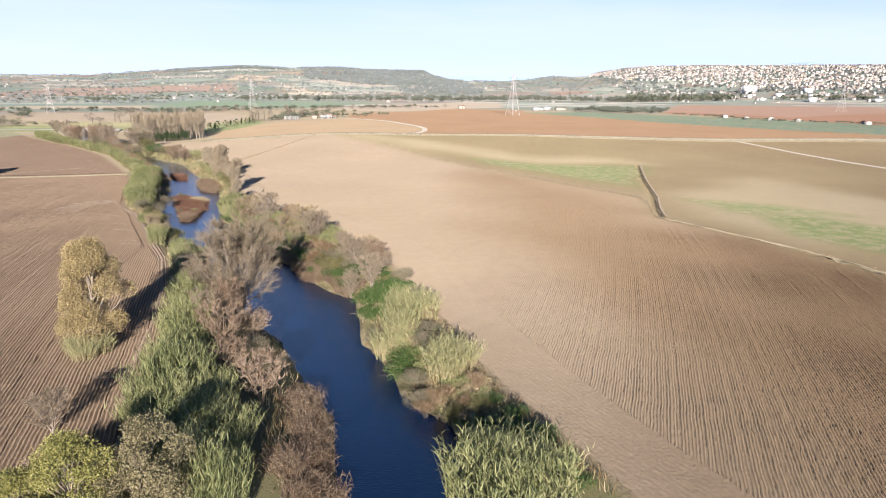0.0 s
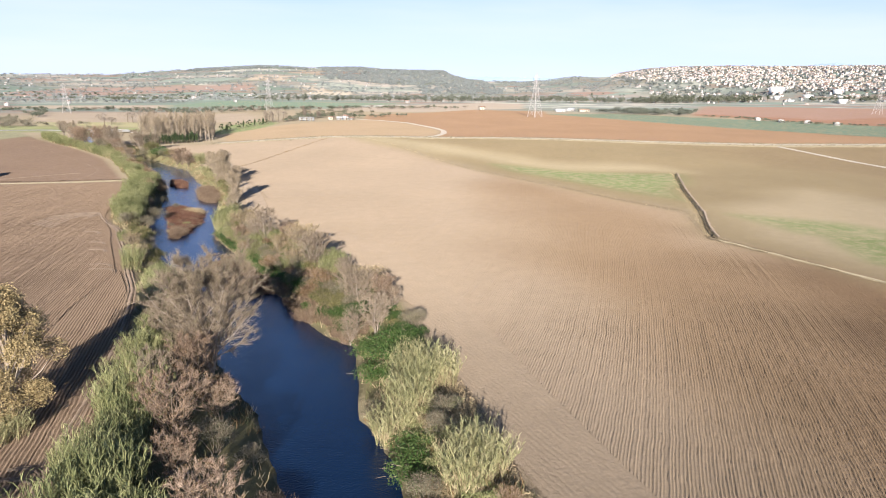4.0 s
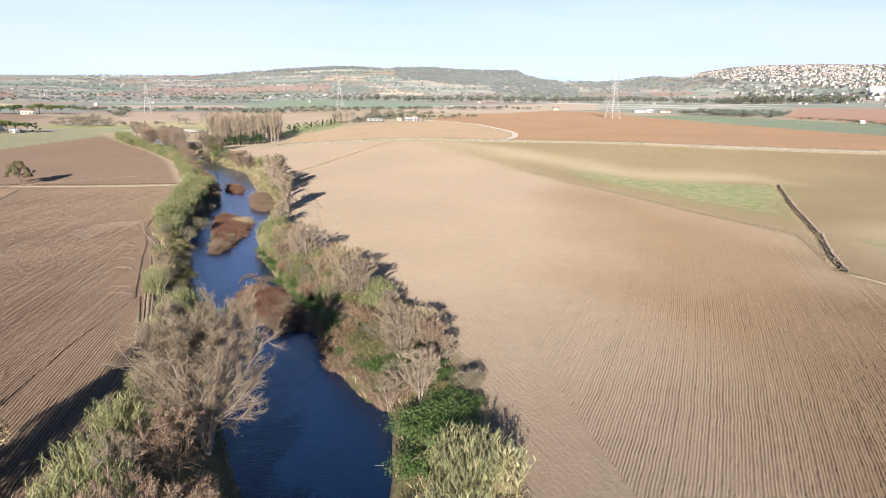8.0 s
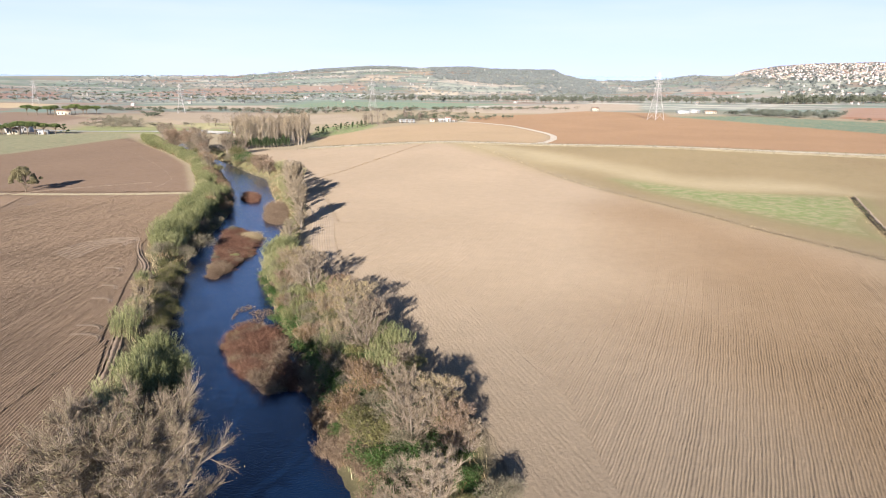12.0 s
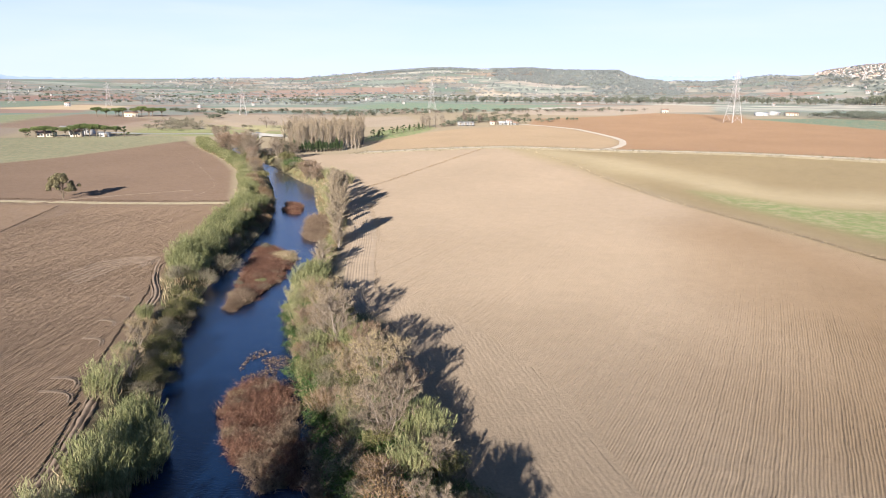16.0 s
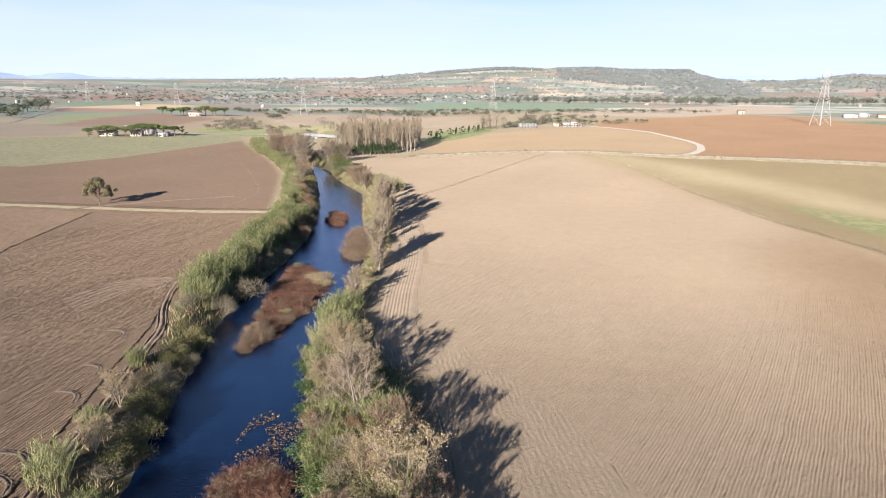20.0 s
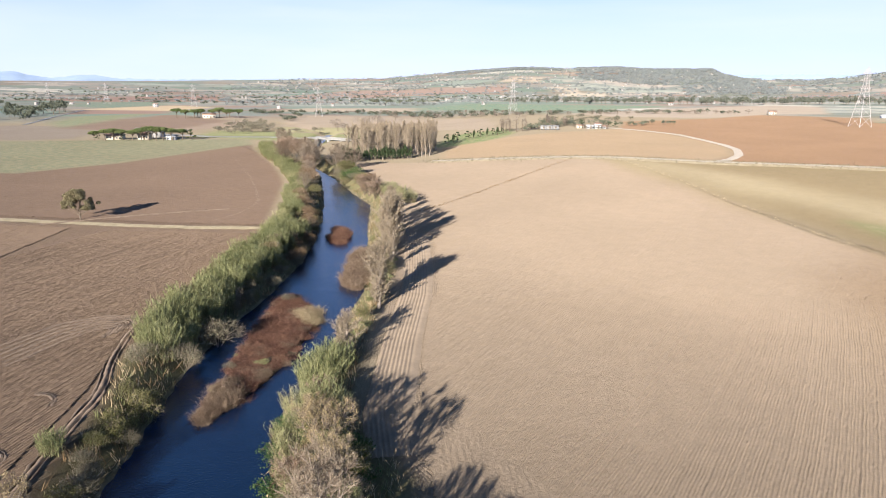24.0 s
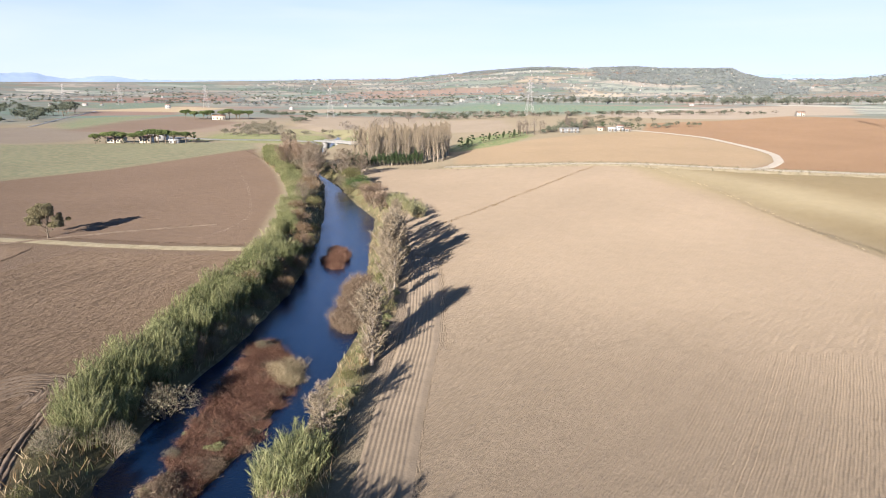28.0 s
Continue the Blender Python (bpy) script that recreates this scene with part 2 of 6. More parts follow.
LEAF_BROWN = foliage("withered_leaves", [(0.1, (0.07, 0.04, 0.018)), (0.5, (0.16, 0.10, 0.045)), (0.9, (0.28, 0.19, 0.10))])
LEAF_GREY = foliage("grey_green_leaves", [(0.1, (0.06, 0.055, 0.032)), (0.5, (0.15, 0.135, 0.085)), (0.9, (0.27, 0.235, 0.16))])
LEAF_DARK = foliage("dark_evergreen_leaves", [(0.1, (0.012, 0.022, 0.010)), (0.5, (0.035, 0.055, 0.022)), (0.9, (0.075, 0.095, 0.040))])
LEAF_PINE = foliage("pine_needles", [(0.1, (0.040, 0.062, 0.020)), (0.5, (0.105, 0.135, 0.045)), (0.9, (0.19, 0.205, 0.075))])
LEAF_FAR = foliage("far_wood_leaves", [(0.1, (0.045, 0.055, 0.036)), (0.5, (0.090, 0.100, 0.066)), (0.9, (0.17, 0.165, 0.115))])
LEAF_THICKET = foliage("thicket_twigs_and_leaves", [(0.1, (0.075, 0.070, 0.046)), (0.5, (0.145, 0.130, 0.088)), (0.9, (0.24, 0.21, 0.15))])
# paler and greyer than near leaves: distance haze mixed into the colour
LEAF_TOWN = foliage("hazed_town_leaves", [(0.1, (0.085, 0.098, 0.090)), (0.5, (0.14, 0.15, 0.136)), (0.9, (0.21, 0.215, 0.195))])
LEAF_ROAD = foliage("roadside_tree_leaves", [(0.1, (0.055, 0.066, 0.048)), (0.5, (0.105, 0.115, 0.086)), (0.9, (0.175, 0.175, 0.135))])
LEAF_FAR_BARE = foliage("far_bare_crowns", [(0.1, (0.10, 0.080, 0.062)), (0.5, (0.18, 0.145, 0.112)), (0.9, (0.28, 0.23, 0.18))])
PLASTER = grainy("white_plaster", (0.62, 0.59, 0.54), (0.82, 0.80, 0.76), 0.8, 0.8)
PLASTER_TAN = grainy("cream_plaster", (0.50, 0.42, 0.31), (0.68, 0.60, 0.47), 0.8, 0.8)
ROOF_TILE = grainy("terracotta_tiles", (0.20, 0.12, 0.085), (0.36, 0.23, 0.165), 1.2, 0.8)
PLASTER_PINK = grainy("pinkish_plaster", (0.54, 0.47, 0.42), (0.70, 0.63, 0.57), 0.02, 0.8)
# blue-grey lift of the far air is put into this leaf colour
LEAF_HILL = foliage("hazed_grey_green_scrub", [(0.1, (0.135, 0.152, 0.148)), (0.5, (0.200, 0.215, 0.203)), (0.9, (0.28, 0.288, 0.268))])
METAL_ROOF = grainy("pale_metal_sheet", (0.40, 0.405, 0.405), (0.54, 0.54, 0.53), 0.6, 0.7)
PANE = grainy("dark_window_glass", (0.02, 0.025, 0.03), (0.05, 0.06, 0.07), 0.5, 0.1, 0, 0, 0.6)
STEEL = grainy("galvanised_steel", (0.40, 0.36, 0.34), (0.54, 0.50, 0.47), 0.5, 0.55, 0, 0.1)
STEEL_RED = grainy("red_painted_steel", (0.40, 0.12, 0.08), (0.55, 0.20, 0.14), 0.5, 0.6)
GRAVEL = grainy("pale_gravel", (0.21, 0.18, 0.145), (0.31, 0.275, 0.225), 0.7, 0.95, 0.03)
EARTH = grainy("rutted_earth", (0.11, 0.080, 0.058), (0.21, 0.155, 0.112), 0.9, 0.95, 0.06)
# soil darkened to stand in for the shade inside the ditch
DITCH_SHADE = grainy("shade_dark_ditch_soil", (0.060, 0.046, 0.034), (0.115, 0.088, 0.064), 0.9, 0.9, 0.06)
DRYGRASS = grainy("dry_verge_grass", (0.17, 0.14, 0.085), (0.28, 0.23, 0.15), 0.5, 0.95, 0.1)
CONCRETE = grainy("bridge_concrete", (0.24, 0.23, 0.21), (0.40, 0.385, 0.355), 0.6, 0.85)
PLASTER_FAR = grainy("weathered_pale_plaster", (0.34, 0.32, 0.29), (0.52, 0.49, 0.45), 0.02, 0.85)
LEAF_PALE = foliage("pale_poplar_twigs", [(0.1, (0.11, 0.085, 0.055)), (0.5, (0.22, 0.175, 0.12)), (0.9, (0.33, 0.27, 0.19))])


# ---- meshes ----
class Geo:
    """Collects quads."""

    def __init__(self):
        self.v, self.f, self.n = [], [], 0

    def add(self, verts, faces):
        verts = np.asarray(verts, float).reshape(-1, 3)
        self.v.append(verts)
        self.f.append(np.asarray(faces, int).reshape(-1, 4) + self.n)
        self.n += len(verts)

    def tube(self, pts, radii, sides=5):
        pts, n = np.asarray(pts, float), len(pts)
        d = np.gradient(pts, axis=0)
        d /= np.linalg.norm(d, axis=1)[:, None] + 1e-9
        ref = np.array((0.31, 0.17, 0.93)) if abs(d[0][2]) < 0.8 else np.array((0.93, 0.31, 0.17))
        a = np.cross(d, ref)
        a /= np.linalg.norm(a, axis=1)[:, None]
        b = np.cross(d, a)
        ang = np.arange(sides) * 2 * math.pi / sides
        ring = a[:, None] * np.cos(ang)[None, :, None] + b[:, None] * np.sin(ang)[None, :, None]
        v = pts[:, None] + ring * np.asarray(radii, float)[:, None, None]
        i, j = np.meshgrid(np.arange(n - 1), np.arange(sides), indexing="ij")
        k = (j + 1) % sides
        self.add(v, np.stack([i * sides + j, i * sides + k, (i + 1) * sides + k, (i + 1) * sides + j], -1))

    def ribbons(self, p, d, side, width, taper=0.4):
        """Flat strips: centres p (n, s, 3), across side (n, 3), full width (n)."""
        n, s = p.shape[:2]
        w = np.linspace(1, taper, s)[None, :, None] * np.asarray(width)[:, None, None] / 2
        v = np.stack([p - side[:, None] * w, p + side[:, None] * w], 2)
        base = (np.arange(n) * s * 2)[:, None]
        q = np.arange(s - 1)[None] * 2
        self.add(v, np.stack([base + q, base + q + 1, base + q + 3, base + q + 2], -1))

    def cards(self, c, size, rng, flat=0.0):
        """Small leaf sprays at c (n, 3)."""
        n = len(c)
        u, w = rng.normal(size=(n, 3)), rng.normal(size=(n, 3))
        u[:, 2] *= 1 - flat
        u /= np.linalg.norm(u, axis=1)[:, None]
        w -= u * (u * w).sum(1)[:, None]
        w /= np.linalg.norm(w, axis=1)[:, None]
        size = np.broadcast_to(size, (n,)) * rng.uniform(0.6, 1.3, n)
        u, w = u * size[:, None] / 2, w * size[:, None] * 0.32
        self.add(np.stack([c - u, c + w - u * 0.1, c + u, c - w - u * 0.1], 1), np.arange(n * 4).reshape(n, 4))

    def box(self, x0, y0, z0, x1, y1, z1):
        v = [(x, y, z) for z in (z0, z1) for x, y in ((x0, y0), (x1, y0), (x1, y1), (x0, y1))]
        self.add(v, [(3, 2, 1, 0), (4, 5, 6, 7), (0, 1, 5, 4), (1, 2, 6, 5), (2, 3, 7, 6), (3, 0, 4, 7)])

    def mesh(self, name, material, smooth=False):
        v, f = np.concatenate(self.v), np.concatenate(self.f)
        me = bpy.data.meshes.new(name)
        me.vertices.add(len(v))
        me.vertices.foreach_set("co", v.astype(np.float32).ravel())
        me.loops.add(f.size)
        me.loops.foreach_set("vertex_index", f.astype(np.int32).ravel())
        me.polygons.add(len(f))
        me.polygons.foreach_set("loop_start", np.arange(0, f.size, 4, dtype=np.int32))
        me.polygons.foreach_set("loop_total", np.full(len(f), 4, dtype=np.int32))
        if smooth:
            me.polygons.foreach_set("use_smooth", np.ones(len(f), dtype=bool))
        me.materials.append(material)
        me.update(calc_edges=True)
        return me


def part(name, g, material, parent, label="", smooth=False):
    ob = new(name, g.mesh(name, material, smooth))
    ob.parent = parent
    return tagged(ob, label)


def thing(name, label, category, group="", kind=""):
    return tagged(new(name), label, category, group, kind)


def solid(name, g, material, label, category="", kind="", smooth=False):
    return tagged(new(name, g.mesh(name, material, smooth)), label, category, "", kind)


PROTOS = []


def proto(ob):
    PROTOS.append(ob)
    return ob


def put(ob, x, y, z=None, scale=1.0, turn=None, tall=1.0, label=""):
    turn = random.uniform(0, 360) if turn is None else turn
    z = height(x, y) if z is None else z
    m = pose(x, y, z, 0, 0, turn) @ Matrix.Diagonal((scale, scale, scale * tall, 1))
    return tagged(copy_thing(ob, m), label)


# ---- the lie of the land ----
RIGHT = [(9, -120), (8, -40), (7, 0), (6, 36), (6, 46), (2, 54), (2, 59), (-1, 68), (-1, 86), (-4, 89), (-9, 98), (-11, 104), (-15, 119), (-20, 128), (-26, 141), (-30, 154), (-32, 168), (-34, 177), (-36, 192), (-43, 214), (-51, 237), (-61, 268), (-72, 284), (-92, 317), (-112, 345), (-135, 385), (-150, 440), (-175, 520), (-260, 620)]
LEFT = [(-8, -120), (-8, -40), (-7, 0), (-5, 37), (-5, 50), (-7, 57), (-11, 70), (-17, 84), (-24, 100), (-31, 117), (-35, 128), (-40, 143), (-45, 158), (-48, 172), (-50, 190), (-53, 207), (-58, 224), (-67, 249), (-78, 275), (-98, 319), (-118, 350), (-142, 388), (-158, 442), (-183, 522), (-268, 622)]
EDGE_L = [(-22, -120), (-22, 0), (-22.3, 42), (-22.6, 50), (-24, 65), (-25.4, 76), (-28.5, 92), (-31.4, 105), (-35, 117), (-41, 134), (-47, 149), (-51.5, 156), (-56.8, 172), (-60.8, 189), (-64.5, 208), (-68, 224), (-94, 286), (-119, 325), (-152, 372), (-176, 413)]
EDGE_R = [(24, -120), (20, 0), (16, 31), (14, 39), (12, 47), (10, 56), (9, 67), (7, 82), (5.6, 96), (1.8, 104), (-2.6, 112), (-6, 120), (-9.5, 130), (-13.6, 142), (-22.6, 151.5), (-27, 168), (-30, 186), (-33, 198), (-41, 226), (-52, 258), (-64, 287), (-86, 325), (-98, 348)]
ISLE = [(-37, 148), (-39, 153), (-41, 161), (-45, 176), (-48, 189), (-43, 186), (-37.5, 178), (-35.5, 168), (-35, 160), (-36, 151)]
BUSH_ISLE = [(-26, 126), (-25.5, 121.5), (-23, 116), (-19.6, 112), (-16.2, 108.4), (-13.6, 108.5), (-15.2, 115), (-17.3, 120.5), (-20.5, 126), (-23.5, 128)]
SMALL_ISLE = [(-55, 224), (-51.5, 222), (-52, 229), (-58, 239), (-59, 234)]
RIGHT_ISLE = [(-40, 196), (-37.5, 193), (-38, 202), (-42, 215), (-45, 216), (-44, 208)]
WATER_Z = -2.2
DITCH = [(119, 233), (101, 194), (86, 158), (78, 142), (73.5, 131)]
DRAIN = [(83, 93), (84, 86), (85, 79), (90, 40)]
RIDGE = [(-180, 0.2), (-60, 0.35), (-48, 0.40), (-36, 0.46), (-28, 0.60), (-23, 0.65), (-18, 0.74), (-14, 1.12), (-12, 1.25), (-7, 1.60), (-5.5, 1.64), (-3, 1.52), (1.6, 1.60), (3.5, 1.46), (7.5, 1.42), (8.8, 1.44), (9.5, 1.10), (11, 0.72), (16, 0.62), (18.5, 0.85), (20, 1.12), (22.7, 1.10), (24.5, 1.45), (26.3, 1.72), (28.5, 1.86), (32, 1.92), (36, 1.86), (41, 1.88), (50, 1.85), (70, 0.9), (180, 0.2)]


def smooth(x, a, b):
    t = np.clip((np.asarray(x, float) - a) / (b - a), 0, 1)
    return t * t * (3 - 2 * t)


def to_line(x, y, line, closed=False):
    """Distance from points to a polyline."""
    pts = list(line) + ([line[0]] if closed else [])
    best = np.full(np.shape(x), 1e9)
    for (ax, ay), (bx, by) in zip(pts, pts[1:]):
        dx, dy = bx - ax, by - ay
        t = np.clip(((x - ax) * dx + (y - ay) * dy) / (dx * dx + dy * dy), 0, 1)
        best = np.minimum(best, np.hypot(x - ax - t * dx, y - ay - t * dy))
    return best


def inside(x, y, poly):
    """Signed distance to a polygon, positive inside."""
    hit = np.zeros(np.shape(x), bool)
    for (ax, ay), (bx, by) in zip(poly, poly[1:] + poly[:1]):
        if ay != by:
            hit ^= ((ay > y) != (by > y)) & (x < (bx - ax) * (y - ay) / (by - ay) + ax)
    return np.where(hit, 1, -1) * to_line(x, y, poly, True)


RIVER = LEFT + RIGHT[::-1]
BELT = EDGE_L + EDGE_R[::-1]


def wave_noise(x, y, scale, seed=0):
    r = np.random.RandomState(seed)
    out = 0
    for k in range(7):
        a, f, ph = r.uniform(0, 2 * math.pi), r.uniform(0.5, 1.8) / scale, r.uniform(0, 6.28)
        out = out + np.sin((x * math.cos(a) + y * math.sin(a)) * f + ph)
    return out / 7


def land(x, y):
    x, y = np.asarray(x, float), np.asarray(y, float)
    dist, az = np.hypot(x, y - 60), np.degrees(np.arctan2(x, y - 60))
    z = 5.2 * smooth(y, 235, 335) * smooth(x + 0.25 * (y - 300), -75, 25) * (1 - 0.5 * smooth(dist, 700, 1500))
    z += wave_noise(x, y, 90, 3) * 0.5 * smooth(dist, 120, 400)
    el = np.interp(az, [r[0] for r in RIDGE], [r[1] for r in RIDGE])
    top = 29 + 3500 * np.tan(np.radians(el))
    rise = smooth(dist, 1900, 3500)
    z += np.where(dist > 1500, (top - z) * rise + wave_noise(x, y, 210, 5) * 9 * rise * (1 - smooth(dist, 3150, 3500)), 0)
    # channel
    near = (x > -330) & (x < 140) & (y < 700)
    if near.any():
        xn, yn = x[near], y[near]
        sd = inside(xn, yn, RIVER)
        bank = -2.2 + 2.2 * smooth(-sd, 0.0, 5.0)
        bed = -2.2 - np.clip(sd, 0, 4) * 0.35
        dig = np.where(sd > 0, bed, bank)
        for isle in (ISLE, BUSH_ISLE, SMALL_ISLE, RIGHT_ISLE):
            dig = np.maximum(dig, -2.6 + 0.62 * smooth(inside(xn, yn, isle), -0.8, 1.2))
        dig = np.where(yn > 560, np.minimum(dig, 0), dig)
        zz = z[near] + dig + wave_noise(xn, yn, 2.5, 8) * 0.12 * smooth(inside(xn, yn, BELT), -0.5, 1.5)
        zz -= 0.9 * (1 - smooth(to_line(xn, yn, DITCH), 0.0, 1.1)) + 0.6 * (1 - smooth(to_line(xn, yn, DRAIN), 0.0, 1.0))
        z = z.copy()
        z[near] = zz
    return z


def height(x, y):
    return float(land(np.array([x]), np.array([y]))[0])


def spread(a, b, step, grow, end, back=1.085):
    """Even steps between a and b, growing steps out to end on both sides."""
    mid = list(np.arange(a, b + 1e-6, step))
    up, s = [b], step
    while up[-1] < end:
        s *= grow
        up.append(up[-1] + s)
    down, s = [a], step
    while down[-1] > -end:
        s *= back
        down.append(down[-1] - s)
    return np.array(down[:0:-1] + mid + up[1:])


SOIL_R, SOIL_L, SOIL_RED = (0.220, 0.170, 0.121), (0.164, 0.116, 0.080), (0.196, 0.124, 0.074)
TRACKLINE = [(-330, 212), (-134, 218), (-113, 219), (-92, 220), (-70, 224)]
# colour, edge softness, furrow depth, bearing of the rows, corners
PLOTS = [
    ((0.19, 0.155, 0.105), 6, 0.3, 10, [(-1500, -900), (-1500, 900), (1500, 900), (1500, -900)]),
    (SOIL_R, 2, 0.6, 22, [(20, -700), (0, 0), (4, 90), (-60, 260), (-110, 345), (-63, 350), (0, 340), (28, 287), (46, 245), (82, 158), (72, 130), (86, 80), (110, -700)]),
    # next two: furrow self-shade away from the antisolar point, painted as darker soil
    ((0.172, 0.121, 0.076), 16, 0.6, 22, [(30, -200), (28, 40), (28, 90), (36, 140), (46, 200), (50, 232), (80, 158), (72, 128), (120, 80), (120, -200)]),
    ((0.120, 0.079, 0.047), 26, 0.6, 22, [(40, -200), (42, 40), (50, 80), (72, 116), (120, 80), (120, -200)]),
    ((0.168, 0.130, 0.076), 8, 0.5, 60, [(0, 345), (28, 287), (46, 245), (82, 158), (72, 130), (86, 80), (110, -300), (700, -300), (700, 290), (204, 300), (94, 330)]),
    ((0.150, 0.112, 0.066), 16, 0.5, 60, [(150, 300), (190, 210), (150, 150), (190, 60), (420, 60), (420, 290), (204, 300)]),
    ((0.225, 0.184, 0.116), 12, 0.3, 60, [(8, 338), (30, 296), (58, 262), (78, 240), (122, 236), (120, 252), (77, 264), (54, 296), (36, 322)]),
    ((0.118, 0.136, 0.058), 7, 0.2, 60, [(56, 258), (72, 216), (91, 174), (117, 229), (84, 236)]),
    ((0.205, 0.165, 0.108), 12, 0.2, 60, [(94, 166), (84, 128), (88, 100), (118, 90), (150, 130), (140, 190)]),
    ((0.112, 0.128, 0.055), 4, 0.2, 60, [(100, 131), (111, 126), (117, 111), (118, 92), (97, 90), (91, 108)]),
    ((0.122, 0.134, 0.062), 5, 0.2, 60, [(92, 154), (112, 141), (120, 125), (96, 133)]),
    (SOIL_L, 2, 0.8, -3, [(-20, -700), (-20, 0), (-20, 60), (-45, 150), (-70, 223), (-92, 219), (-134, 217), (-400, 212), (-400, -700)]),
    ((0.132, 0.092, 0.065), 1.5, 0.6, 70, [(-71, 226), (-92, 221), (-134, 219), (-400, 214), (-400, 262), (-198, 286), (-185, 322), (-178, 411), (-152, 372), (-120, 325), (-96, 286)]),
    ((0.128, 0.130, 0.080), 3, 0.2, 60, [(-420, 268), (-198, 286), (-185, 322), (-178, 411), (-198, 445), (-257, 428), (-310, 400), (-480, 372)]),
    ((0.135, 0.150, 0.066), 4, 0.1, 0, [(-241, 453), (-257, 510), (-222, 508), (-133, 490), (-125, 460), (-158, 440), (-200, 442)]),
    ((0.205, 0.185, 0.105), 4, 0.1, 0, [(-211, 504), (-236, 560), (-159, 562), (-133, 494), (-183, 515)]),
    ((0.095, 0.125, 0.050), 3, 0.1, 0, [(-80, 412), (-62, 408), (-45, 478), (-54, 512), (-84, 488)]),
    ((0.225, 0.165, 0.105), 3, 0.4, 80, [(-62, 362), (-10, 353), (37, 340), (50, 362), (55, 400), (49, 440), (40, 480), (15, 520), (-30, 470), (-72, 410)]),
    (SOIL_RED, 3, 0.5, 80, [(40, 340), (94, 333), (136, 320), (204, 305), (330, 305), (295, 362), (263, 425), (241, 509), (226, 580), (206, 660), (230, 740), (150, 790), (100, 700), (20, 620), (15, 520), (44, 477), (57, 400), (53, 364)]),
    ((0.085, 0.125, 0.090), 3, 0.8, 75, [(206, 660), (228, 574), (241, 507), (263, 423), (295, 359), (330, 312), (520, 300), (440, 400), (395, 496), (345, 590), (290, 690)]),
    ((0.185, 0.105, 0.068), 4, 0.4, 75, [(400, 500), (366, 632), (362, 660), (560, 960), (1000, 900), (900, 380), (520, 300), (430, 380)]),
    ((0.165, 0.135, 0.105), 3, 0.2, 40, [(-322, 405), (-470, 440), (-450, 520), (-407, 522), (-327, 482), (-300, 425)]),
    ((0.120, 0.145, 0.085), 4, 0.2, 40, [(-441, 556), (-510, 661), (-494, 769), (-437, 625), (-382, 505)]),
    ((0.150, 0.108, 0.080), 4, 0.4, 40, [(-384, 503), (-429, 616), (-463, 747), (-322, 639), (-298, 525), (-333, 493)]),
    ((0.190, 0.145, 0.108), 4, 0.3, 40, [(-280, 494), (-298, 525), (-322, 639), (-290, 652), (-270, 544)]),
    ((0.175, 0.120, 0.096), 5, 0.3, 40, [(-568, 700), (-654, 817), (-550, 867), (-472, 760)]),
    ((0.290, 0.225, 0.145), 5, 0.2, 40, [(-670, 835), (-682, 899), (-674, 1053), (-554, 994), (-526, 834)]),
    ((0.085, 0.130, 0.105), 8, 0.2, 40, [(-817, 971), (-961, 1178), (-889, 1299), (-695, 1082), (-682, 899)]),
    ((0.170, 0.115, 0.092), 10, 0.2, 40, [(-1336, 1400), (-1331, 1652), (-1115, 1957), (-756, 1360), (-963, 1225)]),
    ((0.205, 0.165, 0.122), 5, 0.2, 40, [(-238, 562), (-319, 764), (-216, 750), (-91, 657), (-71, 567), (-65, 519), (-159, 566)]),
    ((0.225, 0.185, 0.140), 8, 0.2, 40, [(-412, 855), (-414, 988), (-231, 1057), (-231, 908)]),
    ((0.080, 0.135, 0.098), 8, 0.2, 40, [(-260, 1008), (-172, 1219), (127, 1119), (-23, 851), (-111, 820)]),
    ((0.190, 0.138, 0.112), 14, 0.2, 40, [(-922, 1953), (-872, 2343), (-308, 2511), (-275, 2261), (-599, 2069), (-714, 1628)]),
    ((0.100, 0.135, 0.115), 10, 0.2, 40, [(-466, 1329), (-639, 1828), (-445, 1950), (-316, 1364)]),
    ((0.225, 0.185, 0.142), 6, 0.2, 40, [(-37, 767), (72, 932), (279, 1296), (341, 1231), (230, 830), (160, 795), (95, 703), (28, 711)]),
    ((0.290, 0.250, 0.195), 14, 0.1, 40, [(-141, 2153), (-80, 2312), (42, 2265), (23, 2085)]),
    ((0.270, 0.230, 0.180), 14, 0.1, 40, [(-176, 2379), (-148, 2525), (-48, 2433), (-62, 2289)]),
    ((0.260, 0.215, 0.165), 14, 0.1, 40, [(-369, 2648), (-331, 2870), (-191, 2847), (-218, 2641)]),
    ((0.220, 0.170, 0.130), 14, 0.1, 40, [(-248, 2975), (-188, 3148), (-64, 3105), (-106, 2960)]),
    ((0.195, 0.125, 0.092), 6, 0.3, 40, [(393, 716), (687, 1186), (1095, 1116), (700, 700), (449, 564)]),
]


